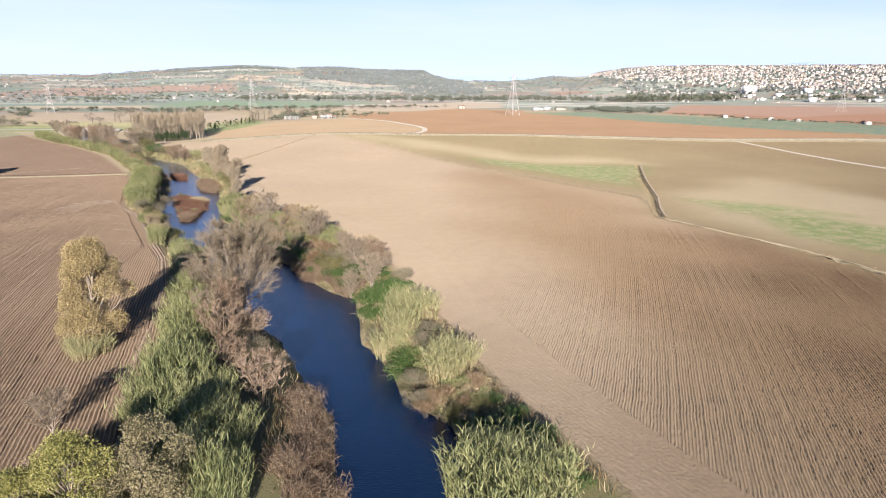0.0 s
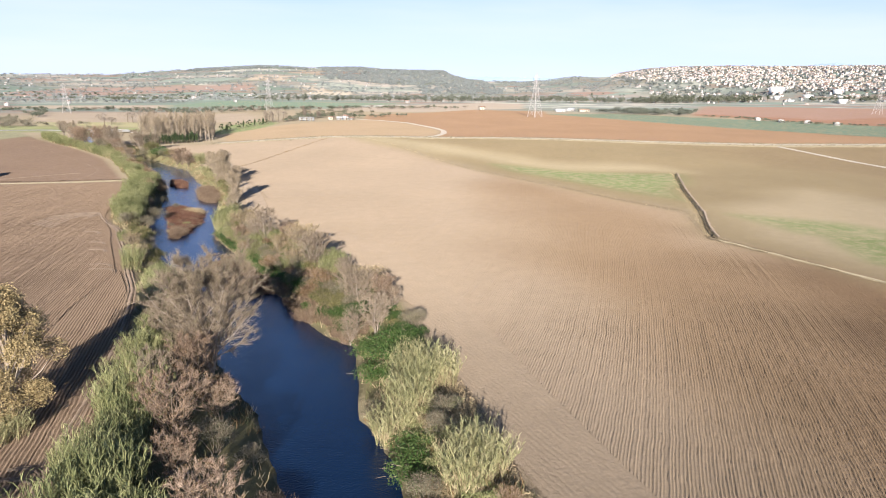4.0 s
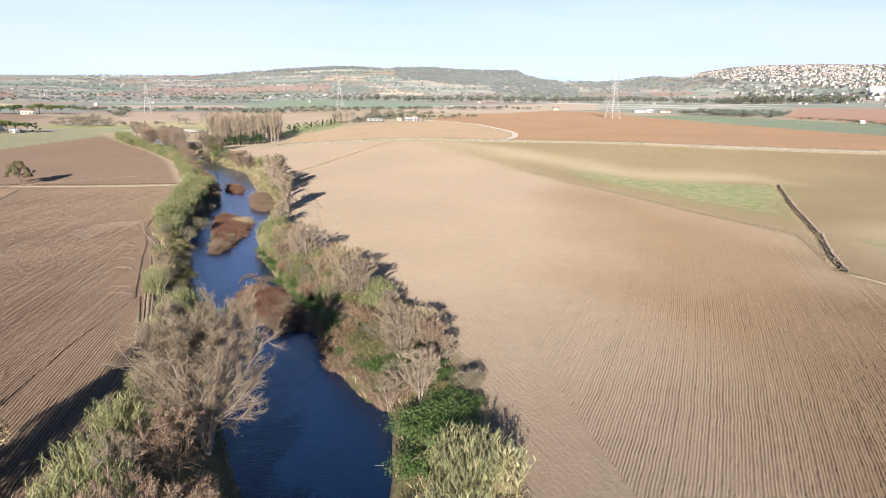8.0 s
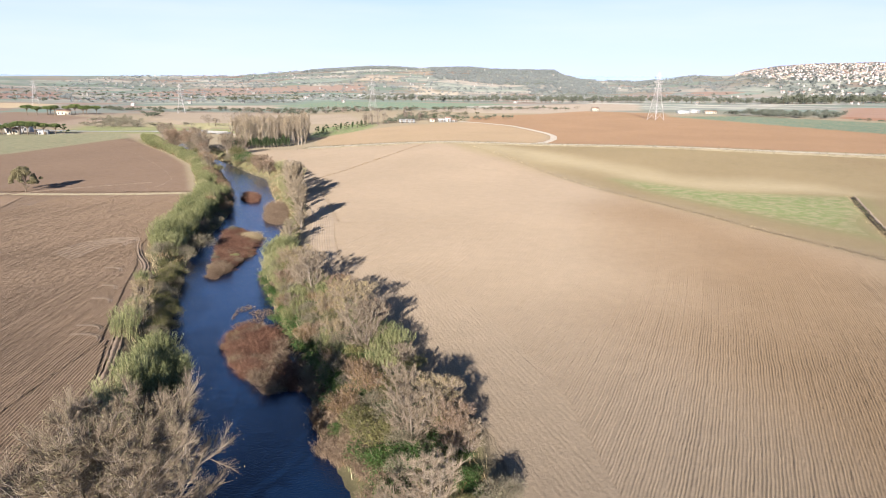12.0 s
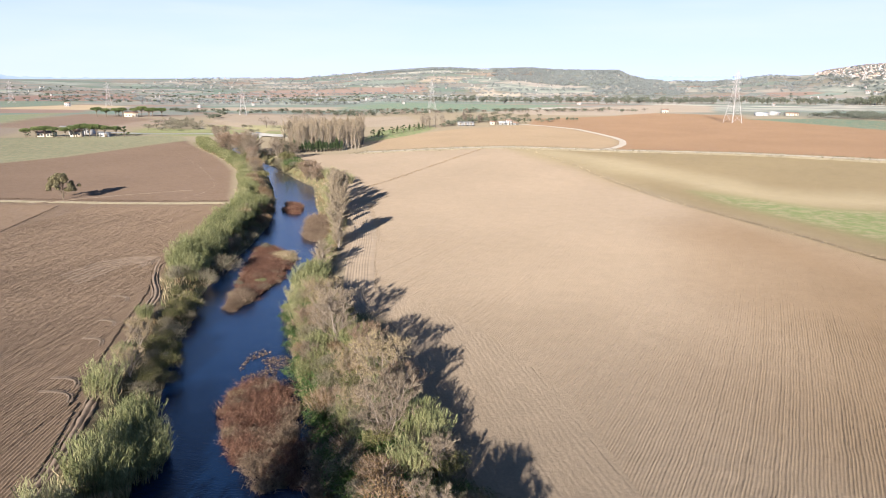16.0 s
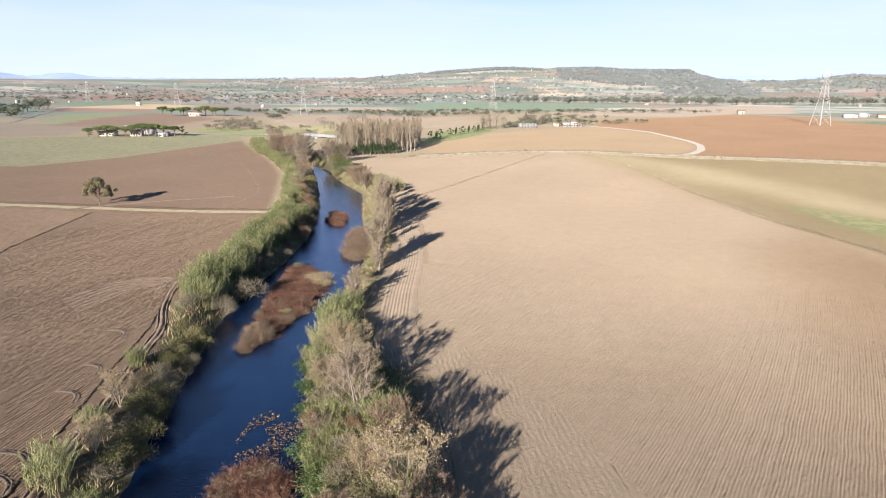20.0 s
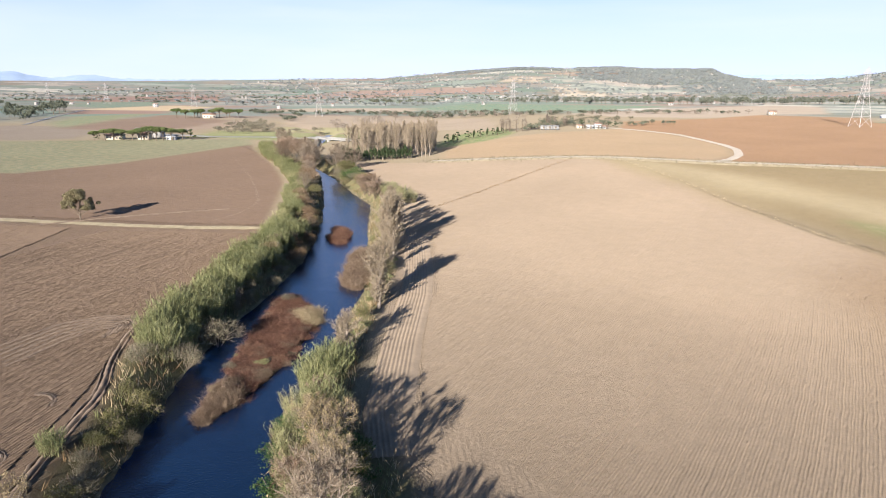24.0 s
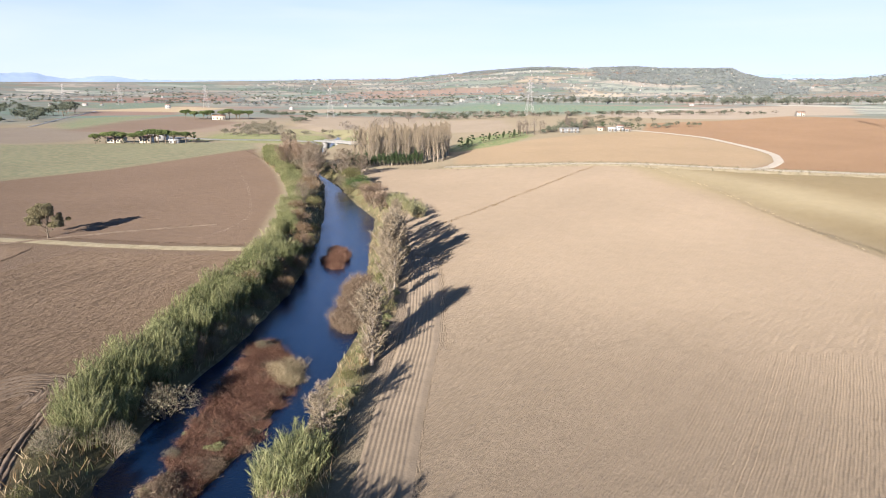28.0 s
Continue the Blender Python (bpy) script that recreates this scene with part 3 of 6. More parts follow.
def cover(x, y):
    """Colour, row coordinate, furrow depth and share of the distant patchwork at points of the plan."""
    dist = np.hypot(x, y - 60)
    tint, rows, furrow = np.tile((0.19, 0.155, 0.105), (len(x), 1)), np.zeros(len(x)), np.zeros(len(x))
    far = np.where(y < 200, smooth(dist, 500, 700), smooth(dist, 640, 800))
    wob = wave_noise(x, y, 9, 12)
    for colour, soft, depth, bearing, corners in PLOTS:
        cx, cy = [c[0] for c in corners], [c[1] for c in corners]
        near = (x > min(cx) - 40) & (x < max(cx) + 40) & (y > min(cy) - 40) & (y < max(cy) + 40)
        d = inside(x[near], y[near], corners) + wob[near] * soft * 0.7
        w = smooth(d, -soft, soft)
        tint[near] += (np.array(colour) - tint[near]) * w[:, None]
        furrow[near] += (depth - furrow[near]) * w
        a = radians(bearing)
        on = np.flatnonzero(near)[d > 0]
        rows[on] = x[on] * math.cos(a) - y[on] * math.sin(a)
        if corners[0][0] != -1500:
            far[near] *= 1 - w
    return tint, rows, furrow, far, wob


def build_ground():
    xs = spread(-130, 132, 1.0, 1.045, 5200, 1.035)
    ys = spread(20, 420, 1.0, 1.03, 5200)
    X, Y = np.meshgrid(xs, ys, indexing="ij")
    x, y = X.ravel(), Y.ravel()
    g = Geo()
    nx, ny = len(xs), len(ys)
    i, j = np.meshgrid(np.arange(nx - 1), np.arange(ny - 1), indexing="ij")
    g.add(np.stack([x, y, land(x, y)], 1), np.stack([i * ny + j, (i + 1) * ny + j, (i + 1) * ny + j + 1, i * ny + j + 1], -1))
    tint, rows, furrow, far, wob = cover(x, y)
    # headlands ploughed along the field's edges
    n2 = (x > -200) & (x < 60) & (y > -120) & (y < 400)
    dr = to_line(x[n2], y[n2], EDGE_R)
    head = (dr < 9 + wob[n2]) & (x[n2] > np.interp(y[n2], [p[1] for p in EDGE_R], [p[0] for p in EDGE_R]))
    k = np.flatnonzero(n2)[head]
    rows[k] = dr[head]
    right_of = x[n2] > np.interp(y[n2], [p[1] for p in EDGE_R], [p[0] for p in EDGE_R])
    furrow[n2] *= np.where(right_of, smooth(np.abs(dr - 9 - wob[n2]), 0.3, 1.2), 1)
    # the overgrown belt along the river
    belt = smooth(inside(x[n2], y[n2], BELT) + wob[n2] * 0.6, -0.8, 0.8)
    tint[n2] += (np.array((0.13, 0.115, 0.06)) - tint[n2]) * belt[:, None]
    furrow[n2] *= 1 - belt
    wet = smooth(inside(x[n2], y[n2], RIVER), -1.5, 0.5)
    tint[n2] += (np.array((0.05, 0.042, 0.028)) - tint[n2]) * wet[:, None]
    me = g.mesh("ground", GROUND, True)
    for name, kind, data in (("tint", "FLOAT_COLOR", np.c_[tint, np.ones(len(x))]), ("rows", "FLOAT", rows), ("furrow", "FLOAT", furrow), ("far", "FLOAT", far)):
        me.attributes.new(name, kind, "POINT").data.foreach_set("color" if kind == "FLOAT_COLOR" else "value", data.astype(np.float32).ravel())
    tagged(new("ground", me), "ploughed brown fields, bare soil and distant farmland", "ground", "", "structure")


build_ground()


def resample(line, step):
    p = np.array(line, float)
    s = np.r_[0, np.cumsum(np.hypot(*np.diff(p, axis=0).T))]
    t = np.linspace(0, s[-1], max(2, int(s[-1] / step) + 1))
    # ease the corners
    q = np.stack([np.interp(t, s, p[:, k]) for k in (0, 1)], 1)
    for _ in range(6):
        q[1:-1] = (q[:-2] + 2 * q[1:-1] + q[2:]) / 4
    return q


def strip(line, section, step=1.5, jitter=0.0, seed=1):
    """A strip laid on the land: section gives (across, above the land)."""
    q = resample(line, step)
    d = np.gradient(q, axis=0)
    d /= np.linalg.norm(d, axis=1)[:, None]
    side = np.stack([d[:, 1], -d[:, 0]], 1)
    r = np.random.RandomState(seed)
    m = len(section)
    across = np.array([s[0] for s in section])[None] + r.normal(size=(len(q), m)) * jitter
    x, y = q[:, 0:1] + side[:, 0:1] * across, q[:, 1:2] + side[:, 1:2] * across
    z = land(x.ravel(), y.ravel()).reshape(x.shape) + np.array([s[1] for s in section])[None]
    g = Geo()
    i, j = np.meshgrid(np.arange(len(q) - 1), np.arange(m - 1), indexing="ij")
    g.add(np.stack([x, y, z], -1), np.stack([i * m + j, i * m + j + 1, (i + 1) * m + j + 1, (i + 1) * m + j], -1))
    return g


def build_water():
    a, b = resample(LEFT, 3), resample(RIGHT, 3)
    n = 200
    a, b = a[np.linspace(0, len(a) - 1, n).astype(int)], b[np.linspace(0, len(b) - 1, n).astype(int)]
    d = (b - a) / np.linalg.norm(b - a, axis=1)[:, None]
    a, b = a - d * 1.2, b + d * 1.2
    g = Geo()
    v = np.zeros((n, 2, 3))
    v[:, 0, :2], v[:, 1, :2], v[:, :, 2] = a, b, WATER_Z
    i = np.arange(n - 1) * 2
    g.add(v, np.stack([i, i + 1, i + 3, i + 2], -1))
    solid("water", g, WATER, "still dark blue river water mirroring the sky", "river", "structure")


build_water()


# ---- plants: one function for each kind ----
def unit(v):
    return v / (np.linalg.norm(v, axis=-1, keepdims=True) + 1e-9)


def reed_clump(seed, tall, radius, stalks, leaf_mat, label, dry=0.3, lean=0.16):
    """Giant reed: leaning canes with arching leaves, straw-coloured below."""
    r = np.random.RandomState(seed)
    ob = thing("reed_clump", label, "reeds", "reeds along the river")
    a, d = r.uniform(0, 6.283, stalks), radius * np.sqrt(r.uniform(0, 1, stalks))
    base = np.stack([np.cos(a) * d, np.sin(a) * d, np.full(stalks, -0.3)], 1)
    h = tall * r.uniform(0.7, 1.08, stalks) * (1 - 0.25 * (d / radius) ** 2)
    out = np.stack([np.cos(a), np.sin(a), np.zeros(stalks)], 1) * (d / radius)[:, None] * lean + r.normal(size=(stalks, 3)) * 0.09
    out[:, 2] = 0
    s = np.linspace(0, 1, 4)
    bend = np.array((0.8, 0.4, 0.0)) * 0.16
    canes = base[:, None] + np.array((0, 0, 1.0)) * (h[:, None] * s)[..., None] + (out + bend)[:, None] * (h[:, None] * s ** 1.8)[..., None]
    side = unit(np.stack([np.cos(a * 5), np.sin(a * 5), np.zeros(stalks)], 1))
    g = Geo()
    g.ribbons(canes, None, side, np.full(stalks, 0.045), 0.5)
    part("cane_stand", g, leaf_mat, ob, "leaning canes")
    n_leaf = 16
    f = np.sort(r.uniform(0.22, 1.0, (stalks, n_leaf)), 1)
    root = base[:, None] + np.array((0, 0, 1.0)) * (h[:, None] * f)[..., None] + (out + bend)[:, None] * (h[:, None] * f ** 1.8)[..., None]
    az = r.uniform(0, 6.283, (stalks, n_leaf))
    hor = np.stack([np.cos(az), np.sin(az), np.zeros_like(az)], -1)
    ln = r.uniform(0.55, 1.0, (stalks, n_leaf)) * (tall / 5) ** 0.5
    t = np.linspace(0, 1, 3)
    blade = root[..., None, :] + hor[..., None, :] * (ln[..., None] * t * 0.50)[..., None] + np.array((0, 0, 1.0)) * (ln[..., None] * (t * 1.05 - t ** 2 * 0.55))[..., None]
    low = f < dry + r.uniform(-0.1, 0.1, f.shape)
    wide = unit(np.cross(hor, (0, 0, 1)) + r.normal(size=hor.shape) * 0.5)
    for name, pick, m, lab in (("foliage", ~low, leaf_mat, ""), ("dead_foliage", low, STRAW, "withered straw-yellow leaves")):
        g = Geo()
        g.ribbons(blade[pick], None, wide[pick], np.full(int(pick.sum()), 0.066), 0.25)
        part(name, g, m, ob, lab)
    return proto(ob)


def dead_reeds(seed, tall, radius, n, mat, label, name="dead_reed_clump"):
    """Dead, broken reeds and docks that lean in all directions."""
    r = np.random.RandomState(seed)
    ob = thing(name, label, "dead reeds", "dead reeds at the water")
    a, d = r.uniform(0, 6.283, n), radius * np.sqrt(r.uniform(0, 1, n))
    base = np.stack([np.cos(a) * d, np.sin(a) * d, np.full(n, -0.35)], 1)
    h = tall * r.uniform(0.45, 1.1, n)
    out = r.normal(size=(n, 3)) * 0.38
    out[:, 2] = 0
    s = np.linspace(0, 1, 3)
    stems = base[:, None] + np.array((0, 0, 1.0)) * (h[:, None] * s)[..., None] + out[:, None] * (h[:, None] * s ** 1.4)[..., None]
    g = Geo()
    g.ribbons(stems, None, unit(r.normal(size=(n, 3)) * (1, 1, 0.1)), np.full(n, 0.036), 0.4)
    part("stem_tangle", g, mat, ob)
    m = n * 3
    k, f = r.randint(0, n, m), r.uniform(0.25, 1.0, m)
    root = base[k] + np.array((0, 0, 1.0)) * (h[k] * f)[:, None] + out[k] * (h[k] * f ** 1.4)[:, None]
    go = unit(r.normal(size=(m, 3)) * (1, 1, 0.7))
    t = np.linspace(0, 1, 3)
    ln = r.uniform(0.25, 0.6, m)
    bl = root[:, None] + go[:, None] * (ln[:, None] * t)[..., None] - np.array((0, 0, 1.0)) * (ln[:, None] * t ** 2 * 0.5)[..., None]
    g = Geo()
    g.ribbons(bl, None, unit(np.cross(go, r.normal(size=(m, 3)))), np.full(m, 0.055), 0.2)
    part("withered_foliage", g, mat, ob)
    return proto(ob)


def skeleton_tree(seed, tall, wide, stems=1, rise=0.55, limbs=11, subs=8, twigs=9, first=0.18, column=False):
    """Trunk and limb polylines, twig ribbons and twig ends of a leafless tree."""
    r = np.random.RandomState(seed)
    trunk, limb, twig_p, ends = [], [], [], []
    for k in range(stems):
        az = 6.283 * k / stems + r.uniform(-0.4, 0.4)
        lean = 0.0 if stems == 1 else r.uniform(0.12, 0.38)
        H = tall * (0.86 if column or stems > 1 else 0.72) * r.uniform(0.9, 1.0)
        s = np.linspace(0, 1, 7)
        p = np.stack([np.cos(az) * lean * H * s ** 1.2, np.sin(az) * lean * H * s ** 1.2, H * s - 0.3 * (1 - s)], 1)
        p[1:, :2] += np.cumsum(r.normal(size=(6, 2)) * tall * 0.010, 0)
        r0 = tall * (0.020 if stems == 1 else 0.013)
        trunk.append((p, r0 * (1 - s * 0.85)))
        for q in range(limbs):
            f = first + (1 - first) * (q + r.uniform(0, 0.9)) / limbs
            o = np.array([np.interp(f, s, p[:, c]) for c in range(3)])
            a2 = q * 2.4 + r.uniform(-0.5, 0.5) + az
            shape = math.sin(math.pi * min(1, 0.22 + 0.72 * f)) if not column else 0.45 + 0.55 * math.sin(math.pi * min(1, f * 0.9))
            ln = wide * shape * r.uniform(0.75, 1.1) / (1.0 if not column else 0.42)
            up = rise + r.uniform(-0.12, 0.16)
            d = np.array((math.cos(a2) * math.sqrt(max(0.02, 1 - up * up)), math.sin(a2) * math.sqrt(max(0.02, 1 - up * up)), up))
            t = np.linspace(0, 1, 5)
            L = o + d * (ln * t)[:, None] + np.array((0, 0, 1.0)) * (ln * 0.22 * t ** 2)[:, None]
            L[1:] += np.cumsum(r.normal(size=(4, 3)) * ln * 0.035, 0)
            rr = r0 * (1 - 0.8 * f) * 0.42 + 0.006
            limb.append((L, rr * (1 - 0.75 * t)))
            for w in range(subs):
                ft = 0.18 + 0.82 * (w + r.uniform(0, 0.9)) / subs
                o2 = np.array([np.interp(ft, t, L[:, c]) for c in range(3)])
                d2 = unit(d * (0.75 if not column else 0.9) + r.normal(size=3) * (0.55 if not column else 0.3) + (0, 0, 0.25))
                l2 = ln * r.uniform(0.25, 0.5) * (1.15 - 0.6 * ft)
                B = o2 + d2 * (l2 * np.linspace(0, 1, 3))[:, None]
                B[1:] += r.normal(size=(2, 3)) * l2 * 0.06
                limb.append((B, np.array((0.014, 0.010, 0.006)) * (tall / 9) ** 0.5 + 0.003))
                ff = r.uniform(0.1, 1.0, twigs)
                o3 = o2 + d2 * (l2 * ff)[:, None]
                d3 = unit(d2 + r.normal(size=(twigs, 3)) * 0.4 + (0, 0, 0.4))
                l3 = r.uniform(0.3, 0.85, twigs) * (0.35 + 0.12 * wide)
                t3 = np.linspace(0, 1, 2)
                twig_p.append(o3[:, None] + d3[:, None] * (l3[:, None] * t3)[..., None] + r.normal(size=(twigs, 2, 3)) * t3[None, :, None] * 0.05)
                ends.append(twig_p[-1][:, 1:].reshape(-1, 3))
    return r, trunk, limb, np.concatenate(twig_p), np.concatenate(ends)


def bare_tree(name, seed, tall, wide, label, category, group="", bark=None, twig=None, leaf=None, leaf_share=0.0, leaf_size=0.11, twig_width=0.027, **shape):
    r, trunk, limb, tw, ends = skeleton_tree(seed, tall, wide, **shape)
    ob = thing(name, label, category, group)
    for p, rad in trunk:
        g = Geo()
        g.tube(p, rad, 7)
        part("trunk", g, bark or BARK, ob, "", True)
    g = Geo()
    for p, rad in limb:
        g.tube(p, rad, 4)
    part("branch_work", g, bark or BARK, ob, "", True)
    g = Geo()
    side = unit(np.cross(tw[:, -1] - tw[:, 0], r.normal(size=(len(tw), 3))))
    g.ribbons(tw, None, side, np.full(len(tw), twig_width), 0.4)
    part("twig_spray", g, twig or TWIG, ob)
    if leaf and leaf_share:
        pick = ends[r.uniform(size=len(ends)) < leaf_share]
        g = Geo()
        g.cards(pick + r.normal(size=pick.shape) * 0.12, leaf_size, r)
        part("foliage", g, leaf, ob, "sparse withered leaves")
    return proto(ob)


def lump_points(r, n, lumps):
    """Points near the skins of overlapping lumps (centre, radii)."""
    c = np.array([l[0] for l in lumps], float)
    rad = np.array([l[1] for l in lumps], float)
    w = (rad ** 2).sum(1)
    k = r.choice(len(lumps), n, p=w / w.sum())
    v = unit(r.normal(size=(n, 3)))
    v[:, 2] = np.abs(v[:, 2]) * np.where(r.uniform(size=n) < 0.75, 1, -0.6)
    return c[k] + v * rad[k] * (r.uniform(0.35, 1.0, n) ** 0.5)[:, None] * (1 + 0.12 * r.normal(size=(n, 1)))


def shrub(name, seed, tall, wide, leaves, size, mat, label, category="shrub", group="shrubs on the banks", twig=None, bark=None, n_lumps=7, twig_n=180):
    r = np.random.RandomState(seed)
    ob = thing(name, label, category, group)
    lumps = []
    for k in range(n_lumps):
        a, d = r.uniform(0, 6.283), wide * 0.34 * math.sqrt(r.uniform())
        s = r.uniform(0.26, 0.46)
        lumps.append(((math.cos(a) * d, math.sin(a) * d, tall * r.uniform(0.28, 0.68)), (wide * s * 0.8, wide * s * 0.8, tall * s * 0.75)))
    g = Geo()
    for k in range(7):
        a = r.uniform(0, 6.283)
        e = np.array(lumps[k % n_lumps][0]) * (1, 1, 1.1)
        t = np.linspace(0, 1, 5)[:, None]
        g.tube(e * t + (0, 0, -0.3) + r.normal(size=(5, 3)) * 0.05 * t, np.linspace(0.05, 0.012, 5) * (tall / 4) ** 0.5, 5)
    part("stem_tangle", g, bark or BARK_DARK, ob)
    p = lump_points(r, twig_n, lumps)
    q = unit(p - np.array((0, 0, tall * 0.15)) + r.normal(size=p.shape) * 0.6) * r.uniform(0.4, 0.9, (twig_n, 1))
    g = Geo()
    g.ribbons(np.stack([p - q * 0.5, p, p + q * 0.5], 1), None, unit(np.cross(q, r.normal(size=q.shape))), np.full(twig_n, 0.034), 0.4)
    part("twig_spray", g, twig or TWIG, ob)
    g = Geo()
    g.cards(lump_points(r, leaves, lumps), size, r)
    part("foliage", g, mat, ob)
    return proto(ob)


def leafy_tree(name, seed, tall, wide, leaves, size, mat, label, category, first=0.35, clumps=26, bark=None, flat=0.75, low=0.3, twigs=True):
    """A trunk with limbs that each carry a clump of leaves, with gaps between the clumps."""
    r = np.random.RandomState(seed)
    ob = thing(name, label, category)
    H = tall * 0.8
    s = np.linspace(0, 1, 7)
    p = np.stack([r.normal() * 0.05 * tall * s ** 1.5, r.normal() * 0.05 * tall * s ** 1.5, H * s - 0.3 * (1 - s)], 1)
    p[1:, :2] += np.cumsum(r.normal(size=(6, 2)) * tall * 0.012, 0)
    g = Geo()
    g.tube(p, tall * 0.024 * (1 - 0.8 * s), 8)
    part("trunk", g, bark or BARK, ob, "", True)
    lumps, g = [], Geo()
    for k in range(clumps):
        f = r.uniform(low, 1.0)
        a = k * 2.4 + r.uniform(-0.4, 0.4)
        d = wide / 2 * math.sin(math.pi * min(0.96, 0.18 + 0.75 * f)) * r.uniform(0.35, 1.0)
        c = np.array((math.cos(a) * d, math.sin(a) * d, tall * (0.12 + 0.84 * f)))
        o = np.array([np.interp(max(first * 0.6, f - 0.22), s, p[:, q]) for q in range(3)])
        t = np.linspace(0, 1, 4)[:, None]
        g.tube(o * (1 - t) + c * t + r.normal(size=(4, 3)) * 0.12 * t, tall * 0.007 * np.linspace(1, 0.3, 4), 5)
        rr = tall * r.uniform(0.07, 0.13)
        lumps.append((c, (rr, rr, rr * flat)))
    part("limb_work", g, bark or BARK, ob, "", True)
    g = Geo()
    g.cards(lump_points(r, leaves, lumps), size, r)
    part("crown", g, mat, ob)
    return proto(ob)


def umbrella_pine(seed, tall, wide):
    r = np.random.RandomState(seed)
    ob = thing("stone_pine", "stone pine with a dense rounded green crown", "pine tree", "pines by the farm")
    g = Geo()
    s = np.linspace(0, 1, 5)
    g.tube(np.stack([0.3 * s, 0.2 * s, tall * 0.62 * s], 1), 0.30 * (1 - 0.5 * s), 6)
    part("trunk", g, BARK_DARK, ob, "", True)
    lumps, g = [], Geo()
    for k in range(13):
        a, d = k * 2.4, wide * 0.34 * math.sqrt((k + 0.2) / 13)
        c = np.array((math.cos(a) * d, math.sin(a) * d, tall * (0.76 - 0.30 * (d / wide) ** 2 + r.uniform(-0.04, 0.04))))
        lumps.append((c, (wide * 0.19, wide * 0.19, tall * 0.17)))
        g.tube([(0.2, 0.1, tall * 0.42), c * (0.6, 0.6, 0.85), c], [0.12, 0.08, 0.04], 4)
    part("limb_work", g, BARK_DARK, ob, "", True)
    g = Geo()
    g.cards(lump_points(r, 2600, lumps), 0.6, r)
    part("crown", g, LEAF_PINE, ob)
    return proto(ob)


REEDS = [reed_clump(10 + k, 5.0, 1.7, 135, REED_GREEN, "tall green giant reeds with straw-coloured lower leaves") for k in range(3)]
REEDS_PALE = [reed_clump(20 + k, 4.6, 1.6, 130, REED_PALE, "pale yellow-green giant reeds turning to straw", 0.45, 0.3) for k in range(2)]
DEAD = [dead_reeds(30 + k, 1.7, 1.3, 330, DRYBROWN, "tangle of dead brown reeds at the water's edge") for k in range(2)]
DEAD_RUST = [dead_reeds(40 + k, 1.5, 1.3, 340, RUST, "rust-red dead stems standing in the river", "dead_dock_clump") for k in range(2)]
DEAD_PALE = [dead_reeds(50, 1.5, 1.2, 260, STRAW, "straw-pale dead reeds on the islet")]
BARE = [bare_tree("bare_tree", 60 + k, 8.0, 2.9, "leafless pale grey-brown riverside tree with fine twigs", "bare tree", "bare trees on the banks", stems=3 + k % 2, limbs=10, subs=9, twigs=22, rise=0.6, leaf=LEAF_PALE, leaf_share=0.3) for k in range(3)]
BARE_TAWNY = [bare_tree("bare_tree", 70 + k, 6.5, 2.6, "leafless tawny willow with dense reddish twigs", "bare tree", "bare trees on the banks", bark=BARK_DARK, twig=TWIG_RED, stems=5, limbs=8, subs=8, twigs=16, rise=0.66, leaf=LEAF_BROWN, leaf_share=0.3) for k in range(3)]
OCHRE = [bare_tree("willow_tree", 76 + k, 6.5, 2.7, "willow with thin ochre-olive leaves still hanging", "willow tree", "willows on the banks", bark=BARK, twig=TWIG, stems=4, limbs=8, subs=8, twigs=15, rise=0.62, leaf=LEAF_GOLD, leaf_share=0.95, leaf_size=0.12) for k in range(2)]
POPLAR = [bare_tree("poplar_tree", 80 + k, 9.0, 1.05, "slender leafless poplar with upright beige branches", "poplar", "row of poplars by the river", twig=TWIG_PALE, column=True, rise=0.93, limbs=34, subs=7, twigs=13, first=0.05, leaf=LEAF_PALE, leaf_share=0.7, leaf_size=0.16, twig_width=0.045) for k in range(3)]
BUSH_OLIVE = [shrub("shrub", 90 + k, 3.4, 4.2, 2100, 0.17, LEAF_OLIVE, "dark olive-green shrub on the river bank", twig=TWIG_DARK, twig_n=240) for k in range(2)]
BUSH_GREY = [shrub("shrub", 94 + k, 3.8, 4.4, 1600, 0.15, LEAF_GREY, "grey-brown half-bare shrub on the river bank", twig=TWIG_DARK, twig_n=560) for k in range(2)]
BUSH_BROWN = [shrub("shrub", 98 + k, 3.8, 4.6, 1700, 0.16, LEAF_BROWN, "brown withered shrub on the river bank", twig=TWIG_RED, twig_n=560) for k in range(2)]
BRAMBLE = [shrub("bramble", 104 + k, 1.9, 4.4, 2200, 0.17, LEAF_GREEN, "low dense green bramble thicket", "bramble", "brambles on the banks", n_lumps=11, twig_n=60) for k in range(2)]
WEED = [shrub("weed_clump", 107, 1.1, 2.4, 800, 0.17, REED_GREEN, "clump of fresh green weeds on the bank", "weeds", "weeds on the banks", n_lumps=7, twig_n=30)]
TUFT = [dead_reeds(110, 0.8, 1.2, 130, STRAW, "tuft of dry straw-coloured bank grass", "grass_tuft")]


# ---- planting, from the near banks to the far bend ----
rng = random.Random(7)


def in_poly(x, y, poly):
    return float(inside(np.array([x]), np.array([y]), poly)[0]) > 0


